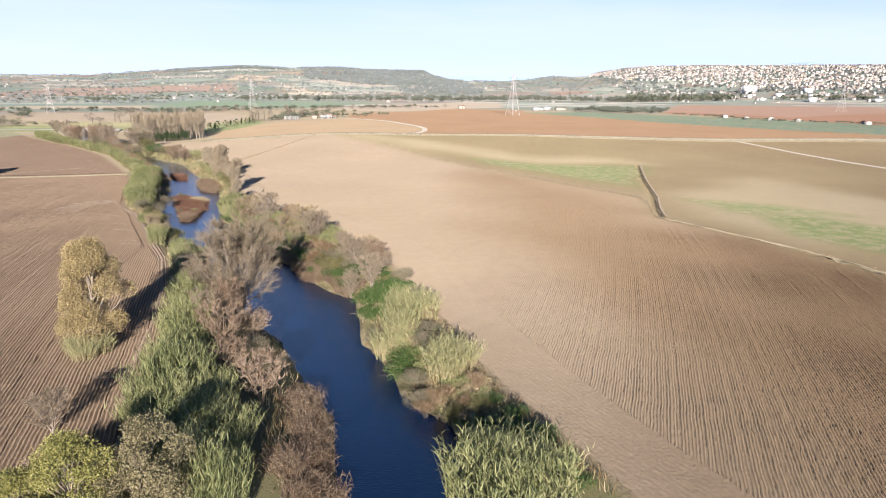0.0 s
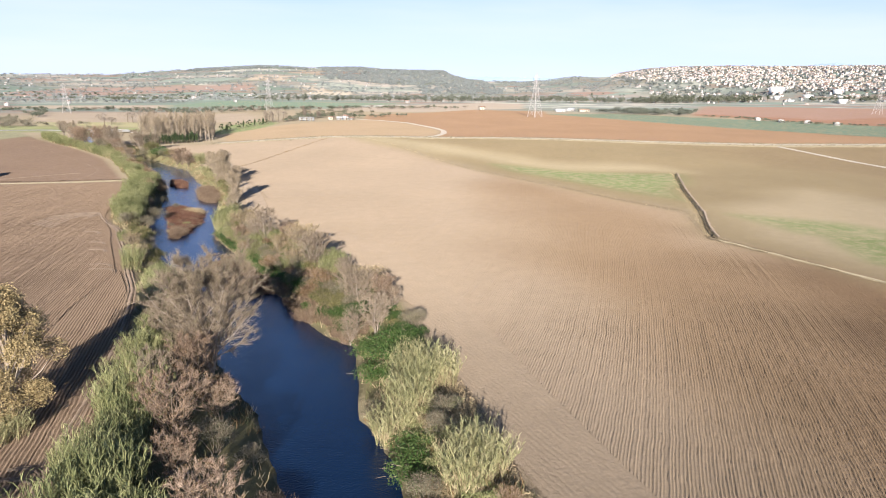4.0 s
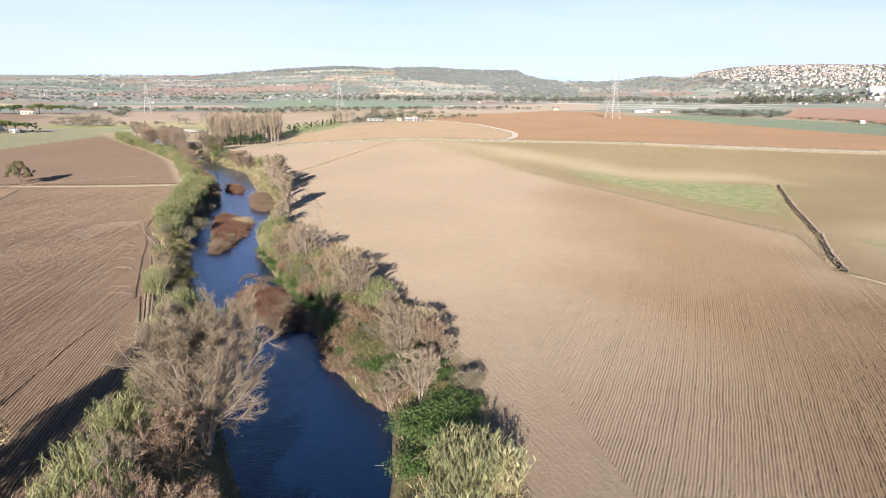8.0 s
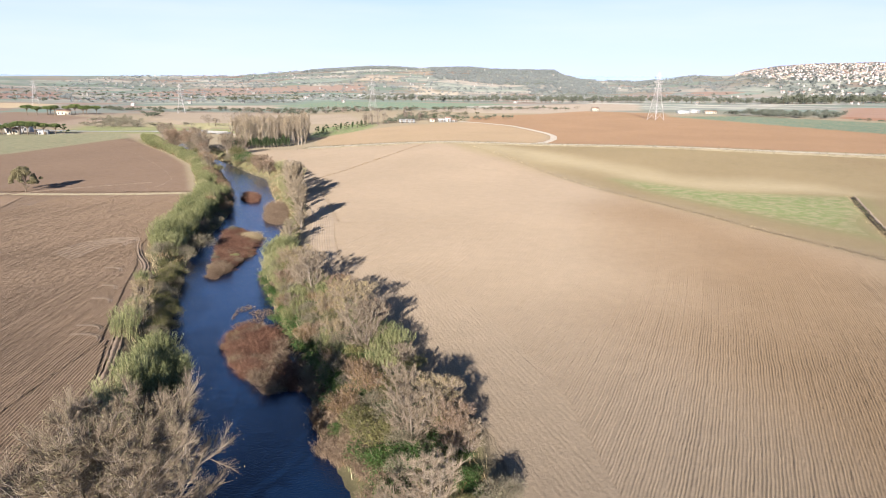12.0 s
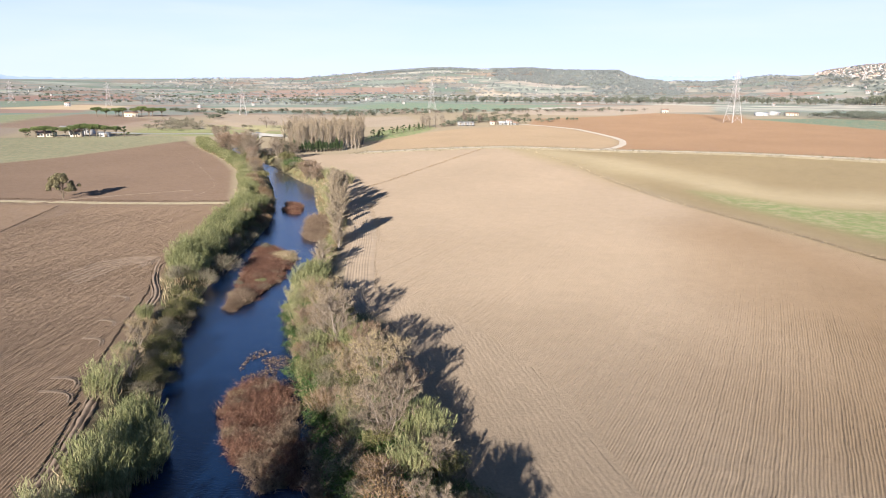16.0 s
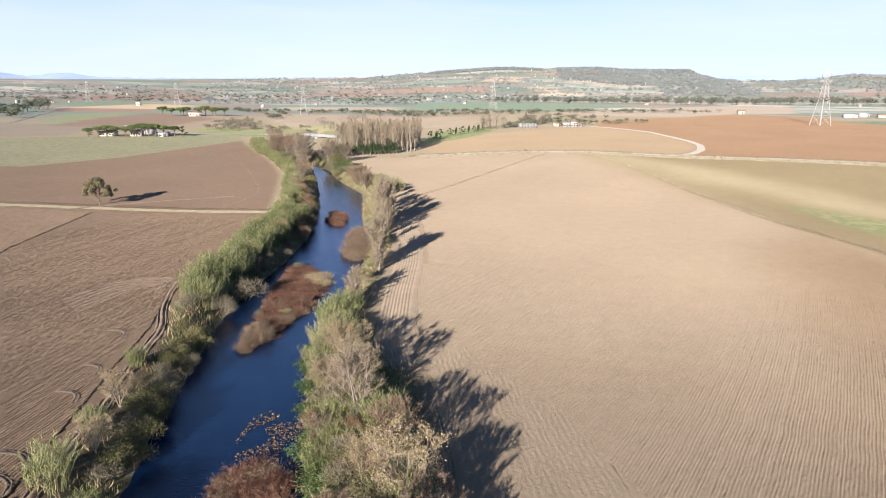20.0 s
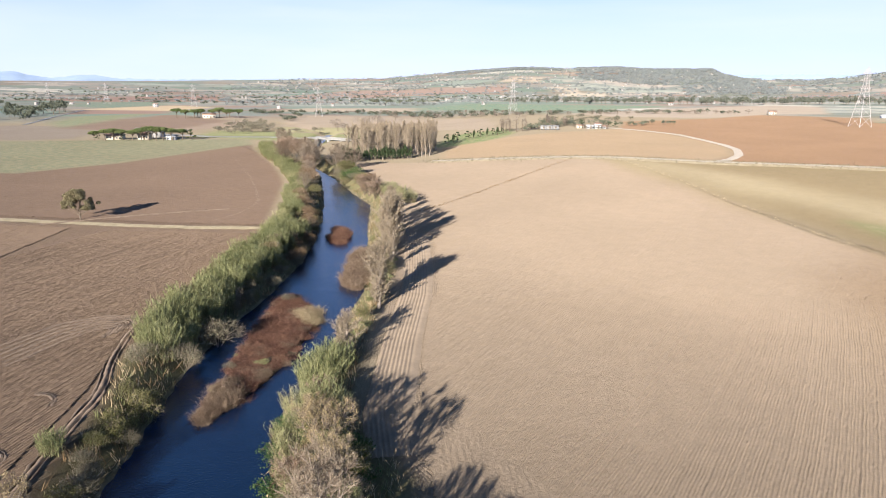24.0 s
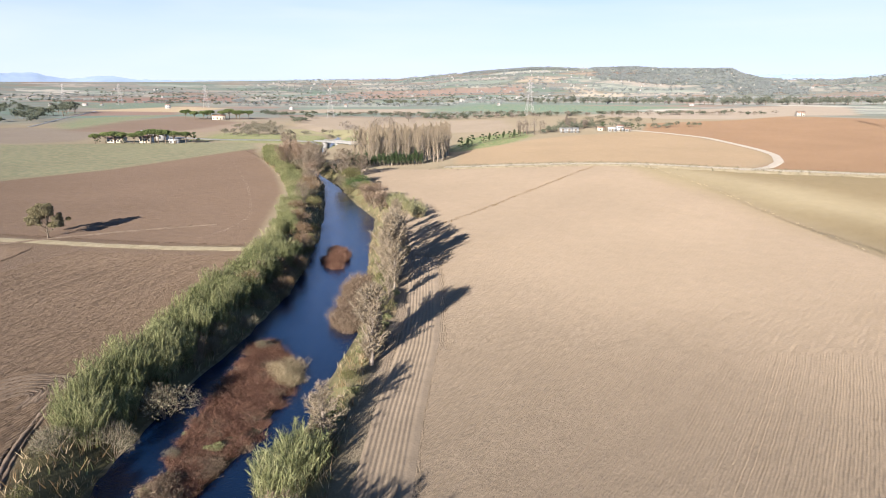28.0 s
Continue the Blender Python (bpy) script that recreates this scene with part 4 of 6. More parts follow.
def sow(kinds, poly, gap, lo=0.8, hi=1.15, seed=1, z=None, tall=(0.9, 1.1)):
    """Fill a stretch of the plan with plants at about one gap's distance."""
    r = random.Random(seed)
    xs, ys = [p[0] for p in poly], [p[1] for p in poly]
    y, row = min(ys), 0
    while y < max(ys):
        x = min(xs) + (row % 2) * gap / 2
        while x < max(xs):
            px, py = x + r.uniform(-0.35, 0.35) * gap, y + r.uniform(-0.35, 0.35) * gap
            if in_poly(px, py, poly):
                put(r.choice(kinds), px, py, z, r.uniform(lo, hi), r.uniform(0, 360), r.uniform(*tall))
            x += gap
        y += gap * 0.87
        row += 1


def lone(kinds, spots, seed=2):
    """Single plants: x, y, height against the model's own, width against height."""
    r = random.Random(seed)
    for x, y, s, wide in spots:
        put(kinds[r.randrange(len(kinds))], x, y, None, s * wide, r.uniform(0, 360), 1 / wide)


# left bank
sow(REEDS, [(-19, 38), (-20.6, 44), (-21.4, 52), (-22.8, 65), (-24, 78), (-22, 78), (-19.5, 66), (-16.5, 52), (-13, 44), (-12, 30)], 2.5, 0.8, 1.1, seed=3)
sow(REEDS, [(-24, 78), (-27, 92), (-25, 92), (-22, 78)], 2.4, 0.6, 0.8, seed=35)
lone(BARE + OCHRE, [(-22.6, 83, 0.62, 1.1), (-24.5, 88, 0.6, 1.1), (-22, 88.5, 0.6, 1.1), (-26, 95, 0.5, 1.1)])
sow(REEDS, [(-29, 104), (-32.6, 117), (-30.6, 118.5), (-27.4, 112), (-26, 104)], 2.2, 0.68, 0.88, seed=4)
sow(REEDS_PALE + REEDS, [(-27.6, 94), (-29, 104), (-26.6, 104), (-25, 94)], 2.3, 0.65, 0.85, seed=5)
sow(BUSH_OLIVE + BUSH_GREY + BUSH_OLIVE, [(-34, 119), (-39.4, 135), (-46, 151), (-44.5, 154), (-38.5, 140), (-32.5, 120)], 2.2, 0.55, 0.85, seed=6)
sow(REEDS, [(-50.2, 156), (-55.2, 172), (-59, 189), (-62.6, 208), (-65.6, 222), (-59.5, 222), (-54.8, 198), (-51.2, 178), (-47.2, 160)], 2.2, 0.68, 0.9, seed=7)
lone(BUSH_OLIVE, [(-50.4, 176, 0.7, 1.0), (-52.2, 187, 0.75, 1.0), (-54, 198, 0.7, 1.0), (-56.4, 209, 0.7, 1.0), (-58.6, 219, 0.75, 1.0)])
sow(BUSH_OLIVE + BUSH_GREY, [(-50.4, 176), (-52.8, 190), (-55.4, 207), (-61, 225), (-70, 250), (-68, 251), (-58.5, 225), (-53.2, 207), (-50.4, 190), (-48.6, 176)], 2.7, 0.5, 0.72, seed=31)
lone(REEDS, [(-36.5, 118.5, 0.8, 1.1), (-39, 126.5, 0.55, 1.1), (-44, 139, 0.5, 1.1)])
lone(OCHRE, [(-40, 131, 0.6, 1.1), (-37, 124, 0.55, 1.1)])
lone(BUSH_GREY, [(-46.4, 167.5, 1.3, 1.0), (-46, 160, 0.9, 1.0), (-48.6, 156.5, 0.8, 1.0)])
lone(BUSH_BROWN, [(-56.5, 200, 0.95, 1.0), (-54, 206, 0.9, 1.0), (-57.5, 211, 1.0, 1.0), (-57.5, 217, 0.95, 1.0), (-61, 222, 0.9, 1.0), (-63.5, 232, 0.95, 1.0), (-67, 240, 0.95, 1.0), (-72, 249, 1.05, 1.0), (-77, 258, 1.05, 1.0)])
lone(BARE, [(-50.3, 179.5, 0.45, 0.9), (-58, 206, 0.45, 1.0)])
sow(REEDS + REEDS_PALE[:1], [(-67.5, 225), (-79.5, 254), (-93, 286), (-118, 325), (-149, 370), (-170, 405), (-163, 405), (-142, 372), (-112, 325), (-88, 286), (-74, 252), (-64, 226)], 3.2, 0.6, 0.82, seed=9)
lone(BUSH_OLIVE + BUSH_GREY, [(-78, 268, 1.2, 1.1), (-84, 280, 1.2, 1.0), (-90, 292, 1.3, 1.0), (-96, 303, 1.2, 1.0), (-103, 315, 1.3, 1.0), (-112, 330, 1.5, 1.0), (-128, 352, 1.4, 1.0)])
lone(BARE + BARE_TAWNY, [(-82, 272, 0.85, 1.0), (-93, 298, 0.9, 1.0), (-99, 312, 1.1, 1.1), (-104, 322, 1.4, 1.1), (-108, 333, 1.7, 1.1), (-114, 336, 1.7, 1.2), (-118, 347, 1.7, 1.2), (-124, 342, 1.5, 1.2), (-111, 342, 1.6, 1.1), (-131, 362, 1.3, 1.2), (-140, 378, 1.3, 1.2), (-148, 392, 1.3, 1.2), (-156, 404, 1.2, 1.2)])
lone(BUSH_BROWN, [(-86, 283, 1.35, 1.0), (-91, 291, 1.5, 1.0), (-95, 302, 1.2, 1.0)])
sow(DEAD, [(-9, 34), (-9.2, 48), (-9.6, 56), (-7.6, 56), (-5.4, 48), (-5.4, 34)], 1.8, 0.8, 1.05, seed=10)
lone(BARE_TAWNY, [(-11.5, 50, 0.85, 1.15), (-16.5, 62, 1.05, 1.1), (-17, 72, 0.95, 1.1), (-13.5, 66, 0.7, 1.1), (-15, 56, 0.7, 1.1)])
lone(BARE, [(-19.5, 69.5, 0.75, 1.1), (-28.5, 47, 0.55, 1.1)])
lone(BUSH_BROWN + BUSH_GREY, [(-14.5, 68, 0.9, 1.0), (-19, 82, 1.0, 1.0), (-22, 92, 1.1, 1.0), (-20, 88, 0.9, 1.0), (-26, 101, 0.9, 1.0), (-13, 60, 0.8, 1.0), (-10, 60, 0.6, 1.0)])
big = bare_tree("bare_tree", 201, 14.6, 5.9, "large leafless riverside tree with a wide crown of pale fine twigs", "bare tree", "", stems=8, limbs=12, subs=12, twigs=46, rise=0.6, leaf=LEAF_FIELD, leaf_share=0.35, leaf_size=0.09, twig_width=0.018)
put(big, -16.7, 78.5, None, 1.0, 40)
euca = leafy_tree("eucalyptus_tree", 205, 12.6, 8.6, 60000, 0.17, LEAF_GOLD, "golden-leaved tree with a white trunk at the field's edge", "tree", clumps=44, low=0.0, flat=1.2)
put(euca, -31.4, 67.5, None, 0.97, 20)
lone(REEDS_PALE, [(-31.3, 63.4, 0.62, 1.2), (-30.0, 64.6, 0.6, 1.1), (-32.6, 64.6, 0.55, 1.1)])
field_tree = leafy_tree("field_tree", 206, 7.0, 8.6, 17000, 0.30, LEAF_FIELD, "lone grey-olive tree beside the field track", "tree", clumps=40, bark=BARK_DARK, low=0.32, flat=0.95)
put(field_tree, -115.0, 222.0, None, 1.0, 200)
round_tree = leafy_tree("round_tree", 207, 7.4, 5.2, 26000, 0.12, LEAF_FIELD, "round olive-gold tree among the reeds", "tree", clumps=72, bark=BARK_DARK, low=0.0)
put(round_tree, -17.0, 32.6, None, 1.12, 10)
lime_tree = leafy_tree("round_tree", 208, 7.4, 5.4, 26000, 0.12, LEAF_LIME, "yellow-green round tree at the field's edge", "tree", clumps=72, bark=BARK, low=0.0)
put(lime_tree, -21.4, 31.4, None, 1.08, 120)
put(lime_tree, -24.2, 31.0, None, 0.85, 250)
lone(BARE_TAWNY, [(-24.6, 36.5, 0.62, 1.2), (-22.4, 28.5, 0.7, 1.0), (-25.6, 38.5, 0.5, 1.2)])
lone(BUSH_BROWN, [(-25.5, 33, 0.8, 1.0), (-27, 30, 0.8, 1.0)])
lone(BRAMBLE + BUSH_OLIVE, [(-21.5, 38, 0.9, 1.0), (-22, 34, 0.9, 1.0), (-17, 33, 0.9, 1.0), (-26, 33, 0.9, 1.0)])
# right bank
lone(REEDS, [(5.6, 34.0, 1.25, 1.15), (8.2, 33.5, 1.2, 1.1), (7, 36.5, 1.15, 1.1), (9.2, 30.5, 1.2, 1.1), (7, 30, 1.2, 1.1)])
lone(REEDS_PALE, [(10.2, 32.5, 0.95, 1.1), (8.6, 28.5, 1.0, 1.1), (6.6, 53.2, 0.85, 1.2), (8.4, 54.2, 0.9, 1.1), (7.6, 55.6, 0.85, 1.1), (1.8, 63.5, 0.9, 1.1), (3.6, 65.5, 0.95, 1.1), (4.6, 68.5, 0.95, 1.1), (6, 71.5, 0.95, 1.1), (7.4, 70.5, 0.9, 1.1), (4, 72.5, 0.9, 1.0)])
sow(BRAMBLE, [(14.5, 30), (12.5, 40), (10.5, 47), (7.5, 47), (10, 38), (11, 30)], 2.4, 0.5, 0.75, seed=12)
sow(BUSH_OLIVE + BUSH_BROWN + BRAMBLE, [(9.5, 47), (9, 52), (5, 52), (3.5, 49), (6.5, 44)], 2.3, 0.35, 0.6, seed=13)
sow(TUFT, [(10.5, 46), (9.5, 60), (8, 76), (6.5, 76), (7.5, 60), (8, 46)], 1.5, 0.9, 1.3, seed=14)
lone(BUSH_GREY, [(3.4, 50.5, 0.75, 1.0), (3.6, 53.5, 0.7, 1.0), (0.8, 66.5, 0.75, 1.0), (5.8, 60.5, 0.7, 1.0), (6.5, 64.0, 0.7, 1.0)])
lone(BRAMBLE, [(3.2, 57, 1.1, 1.0), (3.6, 60, 1.0, 1.0), (1.2, 75, 1.2, 1.0), (3.4, 77, 1.25, 1.0), (2, 80, 1.3, 1.0), (4.6, 80.5, 1.1, 1.0), (0.4, 82.5, 1.1, 1.0), (3.4, 83.5, 1.0, 1.0), (-7.2, 103, 1.1, 1.0), (-6.2, 105.5, 1.1, 1.0), (-8.7, 107.5, 1.0, 1.0), (-16.5, 125, 1.1, 1.0), (-12.8, 116, 1.0, 1.0), (-19.4, 131, 1.0, 1.0), (-10.3, 111, 1.0, 1.0)])
sow(DEAD, [(-1.5, 87), (-9, 98), (-11, 104.5), (-9.2, 106), (-5.9, 99), (0.5, 88)], 1.7, 0.7, 1.0, seed=15)
sow(DEAD, [(-11.1, 105), (-14.5, 117), (-13.3, 118), (-9.9, 108)], 1.7, 0.7, 1.0, seed=16)
lone(REEDS, [(-14.5, 121, 0.6, 1.1), (-18.5, 132.5, 0.7, 1.1), (-23, 140.5, 0.65, 1.1), (-26.7, 147, 0.6, 1.2), (-9.1, 112, 0.55, 1.1), (-11.3, 117, 0.6, 1.1), (-14.6, 132, 0.7, 1.1), (-10.9, 125, 0.75, 1.1), (-20.7, 143, 0.7, 1.1)])
lone(REEDS, [(-5.1, 113.5, 0.85, 1.1), (-7.2, 117, 0.8, 1.1), (-8.8, 120.5, 0.8, 1.1), (-4.5, 108, 0.75, 1.1), (-17.6, 129.5, 0.6, 1.1), (-18.6, 127.5, 0.6, 1.1), (-16.6, 136, 0.7, 1.1), (-21, 133.5, 0.6, 1.1)])
lone(BARE, [(-16.5, 132.8, 1.02, 1), (-6.9, 112.4, 0.9, 1.05), (1.5, 86, 0.85, 1.05), (-0.5, 94.3, 0.72, 1.1), (-1.7, 86.9, 0.55, 1.1), (-18.8, 129.6, 0.5, 1.1), (-1.6, 100.1, 0.66, 1.1), (-19.2, 136.4, 0.62, 1.1)])
lone(BARE_TAWNY, [(-11.8, 127.2, 0.9, 1), (-6.6, 117.6, 0.82, 1), (3, 92.5, 0.85, 1), (-14, 120.4, 0.5, 1.1), (-25.6, 152.4, 0.5, 1.15), (-22.4, 139.5, 0.6, 1.1)])
lone(OCHRE, [(-9.4, 121.2, 1.05, 1.1), (-21.4, 143.4, 0.85, 1.15), (-19.4, 140.2, 0.72, 1.1), (1.5, 97.4, 0.85, 1), (-24.2, 147.6, 0.6, 1.15), (-10.8, 116.6, 0.6, 1.1), (-13.6, 124.4, 0.7, 1.1)])
lone(REEDS, [(-3.3, 112.6, 0.75, 1.1), (-4.6, 115, 0.7, 1.1), (-14.6, 132, 0.66, 1.1), (-13.4, 133.4, 0.6, 1.1), (-24.6, 151.2, 0.75, 1.2), (-23.2, 150, 0.65, 1.1), (-25.8, 149.6, 0.65, 1.1)])
sow(BUSH_OLIVE + BUSH_GREY + DEAD + BUSH_BROWN[:1], [(1.5, 88), (-3, 106), (-11.4, 124), (-19.3, 141), (-25.2, 150.5), (-28.5, 150), (-23.7, 137.5), (-17.9, 126), (-13, 115), (-7.9, 101), (-2, 90)], 2.4, 0.55, 0.95, seed=32)
sow(WEED + TUFT + BRAMBLE, [(3.5, 88), (-1.5, 106), (-10.2, 124), (-17.6, 141), (-24.2, 151), (-29.5, 152), (-24.5, 138), (-18.6, 126), (-13.6, 115), (-8.7, 101), (-2.5, 90)], 2.2, 0.6, 1.0, seed=33)
sow(WEED + TUFT, [(10, 40), (8.5, 60), (6, 84), (0, 86), (1, 70), (4, 56), (7, 44)], 1.9, 0.6, 1.0, seed=34)
lone(REEDS, [(-28.2, 157.0, 0.9, 1.2), (-29.6, 159.5, 0.85, 1.2), (-27.4, 159.5, 0.85, 1.2), (-28.6, 161.5, 0.8, 1.2)])
lone(REEDS_PALE, [(-27.9, 152, 0.75, 1.1), (-29.8, 163, 0.6, 1.1), (-24.9, 144, 0.7, 1.1), (-48, 262, 0.8, 1.2), (-51, 266, 0.9, 1.2), (-55, 268, 0.95, 1.2), (-57, 274, 0.9, 1.2), (-82, 303, 0.9, 1.2)])
sow(BUSH_OLIVE + BUSH_GREY + BUSH_BROWN + TUFT, [(3, 88), (-3.8, 112), (-12.2, 130), (-20.2, 146), (-25, 153), (-27.1, 150), (-22.5, 138), (-16.4, 126), (-10.4, 112), (-3.2, 96)], 3.0, 0.45, 0.75, seed=17)
lone(POPLAR, [(-27.6, 164.0, 0.62, 2.0), (-28.3, 165.2, 0.5, 1.8), (-29.2, 180.2, 1.04, 1.55), (-30.0, 182.2, 0.95, 1.5), (-30.4, 184.6, 0.85, 1.5), (-33.6, 199.5, 0.6, 1.5), (-36.6, 209.5, 1.15, 1.5), (-38.2, 211.6, 1.2, 1.5), (-37.6, 213.8, 1.1, 1.5), (-39.6, 212.8, 0.95, 1.5), (-39.4, 218, 1.0, 1.5), (-39.6, 222.5, 1.0, 1.5), (-41.8, 227, 0.95, 1.5), (-43.2, 231, 0.9, 1.5), (-44.5, 234, 0.85, 1.4), (-47, 242, 0.8, 1.4), (-49.5, 250, 0.7, 1.4), (-35.4, 206.5, 0.8, 1.5)])
lone(REEDS_PALE, [(-37.2, 207, 0.6, 1.2), (-40, 214.5, 0.6, 1.2), (-44, 227, 0.6, 1.2), (-46.5, 234, 0.6, 1.2), (-49, 243, 0.65, 1.2)])
lone(BUSH_OLIVE, [(-29.6, 174.5, 0.75, 0.8), (-31.8, 188, 0.7, 1.0), (-33.5, 196.5, 0.95, 0.9), (-35, 201, 0.8, 1.0), (-38, 209, 0.9, 1.0), (-40, 225, 0.8, 1.0), (-46, 240, 0.8, 1.0)])
sow(TUFT + WEED, [(-26.4, 158), (-28.8, 175), (-32, 195), (-40, 222), (-42, 222), (-34, 195), (-31, 178), (-29, 160)], 2.3, 0.7, 1.0, seed=18)
lone(BUSH_GREY, [(-61.5, 275, 1.2, 1.0), (-76, 296, 1.1, 1.0), (-88, 312, 1.3, 1.0)])
lone(BARE_TAWNY, [(-64.5, 277, 1.1, 1.25), (-67, 280, 1, 1.2), (-61, 272, 0.9, 1.2)])
lone(BARE, [(-92, 322, 1.2, 1.2), (-88, 328, 1, 1.2), (-97, 336, 1.2, 1.2)])
lone(BRAMBLE + BUSH_OLIVE, [(-79, 303, 2.2, 0.9), (-84, 309, 2.0, 0.9), (-72, 291, 1.3, 1.0)])
sow(BUSH_OLIVE + BUSH_GREY + TUFT + WEED + BRAMBLE, [(4, 83), (7.4, 83), (4, 100), (-0.8, 109), (-5, 117), (-6.9, 119), (-1.5, 106), (2.5, 90)], 1.8, 0.45, 0.75, seed=36)
lone(BARE, [(4.3, 93, 0.5, 1.1), (2.2, 99, 0.55, 1.1), (-2.2, 109, 0.5, 1.1)])
# islets
sow(DEAD_RUST, [(-41, 161), (-45, 176), (-48, 189), (-43, 186), (-39, 178), (-37.5, 168), (-38, 160)], 1.6, 0.7, 0.9, seed=19, tall=(0.4, 0.65))
sow(DEAD_RUST + DEAD_RUST + DEAD[:1], ISLE, 1.7, 0.6, 0.8, seed=29, tall=(0.4, 0.6))
lone(WEED, [(-39.6, 156, 0.7, 1.0), (-38, 163, 0.7, 1.0), (-42, 165, 0.5, 1.0)])
sow(DEAD, [(-37.3, 149), (-38.5, 153), (-39.8, 157), (-37, 158), (-36, 152)], 1.4, 0.6, 0.85, seed=20)
sow(DEAD_PALE, [(-40.5, 184), (-36.8, 178.5), (-37.6, 176.5), (-41.5, 180)], 1.3, 0.7, 1.0, seed=21)
lone(BUSH_GREY, [(-45.5, 185, 0.45, 1.0), (-40.8, 161, 0.35, 1.0)])
sow(DEAD_RUST + DEAD[:1], [(-25.4, 126), (-25.5, 121.5), (-23, 116), (-19.6, 112), (-16.2, 108.6), (-13.8, 108.8), (-15.2, 115), (-17.3, 120.5), (-20.5, 126), (-23.5, 127.5)], 1.5, 0.6, 0.9, seed=22, tall=(0.7, 1.0))
lone(DEAD_PALE, [(-25, 120.5, 0.6, 1.0), (-22.6, 116.4, 0.6, 1.0), (-25.3, 124, 0.6, 1.0)])
sow(DEAD_RUST, SMALL_ISLE, 1.6, 0.6, 0.9, seed=23)
sow(DEAD, RIGHT_ISLE, 1.5, 0.8, 1.2, seed=24)
# poplar plantation at the far bend
poplar_far = [bare_tree("poplar_tree", 220 + k, 14.0, 1.5, "tall leafless plantation poplar", "poplar", "poplar plantation", column=True, rise=0.92, twig=TWIG_PALE, limbs=26, subs=6, twigs=12, first=0.08, leaf=LEAF_PALE, leaf_share=0.4, leaf_size=0.25, twig_width=0.075) for k in range(2)]
cypress = shrub("cypress_tree", 230, 8.0, 2.2, 1300, 0.35, LEAF_DARK, "narrow dark green cypress in a hedge row", "cypress", "cypress hedge by the poplars", n_lumps=9, twig_n=30)
r2 = random.Random(5)
for k in range(80):
    u, v = (k % 20) / 19, k // 20
    put(poplar_far[k % 2], -101 + 31 * u + v * -2.5 + r2.uniform(-1, 1), 353 + 20 * u + v * 13 + r2.uniform(-2, 2), None, r2.uniform(0.85, 1.08))
for k in range(18):
    put(cypress, -101.5 + 1.45 * k, 351.5 + 0.75 * k, None, r2.uniform(0.7, 1.0), None, 0.9)


# ---- roads, tracks and ditches ----
def lane(name, line, section, material, label, category, step=2.0, jitter=0.0, seed=1):
    return solid(name, strip(line, section, step, jitter, seed), material, label, category, "structure", True)


BANK_ROAD = [(-64, 352), (-40, 351), (-18, 347), (10, 342), (39, 335), (66, 333), (94, 330), (136, 317), (170, 309), (204, 303), (260, 303), (330, 300), (430, 296)]
LOOP_ROAD = [(35, 333), (45, 343), (53, 364), (57, 389), (56, 410), (51, 440), (44, 477), (27, 508), (8, 530), (-4, 540)]
WHITE_TRACK = [(207, 303), (212, 279), (217, 248), (214, 212), (212, 150), (210, 60)]
MARGIN = [(100, -200), (92, 20), (86, 80), (84, 93), (79, 110), (73, 128), (82, 156), (70, 186), (46, 245), (30, 284), (16, 318), (2, 350)]
flat = lambda w, up: [(-w, up * 0.2), (-w * 0.6, up), (0, up * 1.1), (w * 0.6, up), (w, up * 0.2)]
lane("road_verge", BANK_ROAD, [(-6, 0.02), (-4, 0.25), (-2, 0.3), (0, 0.2), (2, 0.3), (4, 0.25), (6, 0.02)], DRYGRASS, "dry straw-coloured verge along the dirt road", "verge", 2.5, 0.5, 4)
lane("road", BANK_ROAD, flat(1.6, 0.42), GRAVEL, "pale dirt road between the fields", "dirt road", 2.5, 0.12, 5)
lane("road", LOOP_ROAD, flat(1.6, 0.3), GRAVEL, "pale gravel lane curving to the farm", "dirt road", 2.0, 0.12, 6)
lane("road", WHITE_TRACK, flat(1.5, 0.2), GRAVEL, "straight pale gravel track across the field", "dirt road", 2.5, 0.1, 7)
lane("field_track", TRACKLINE, flat(1.5, 0.10), DRYGRASS, "dry grassy track between two ploughed fields", "track", 2.0, 0.15, 8)
lane("field_margin", MARGIN[:6], flat(0.45, 0.08), DRYGRASS, "dry grass margin between two fields", "field margin", 2.0, 0.25, 9)
RUTS = [(-0.62, 0.03), (-0.46, 0.15), (-0.38, 0.0), (-0.26, 0.0), (-0.16, 0.15), (0.16, 0.15), (0.26, 0.0), (0.38, 0.0), (0.46, 0.15), (0.62, 0.03)]
lane("wheel_ruts", [(-23.8, 50), (-24.8, 56), (-26, 64), (-26.8, 74), (-29.2, 90), (-33.0, 107), (-37.6, 119.5), (-39.9, 126.7), (-42.3, 133.5), (-44.9, 140), (-48.2, 149.6), (-52.5, 156), (-55.7, 162.3), (-57.5, 167)], RUTS, EARTH, "deep wheel ruts along the field's edge", "wheel ruts", 0.8, 0.06, 10)
lane("wheel_ruts", [(-85, 229), (-84, 238), (-87, 253), (-97, 270), (-112, 294), (-130, 320), (-158, 359)], [(-0.5, 0.02), (-0.2, 0.12), (0, 0.03), (0.2, 0.12), (0.5, 0.02)], EARTH, "narrow curving rut in the ploughed field", "wheel ruts", 1.5, 0.1, 11)
lane("wheel_ruts", [(-89, 242), (-95, 238), (-101, 233), (-107, 228), (-114, 221), (-119, 215)], [(-0.5, 0.05), (-0.2, 0.26), (0, 0.05), (0.2, 0.26), (0.5, 0.05)], EARTH, "narrow rut across the ploughed field", "wheel ruts", 1.2, 0.1, 13)
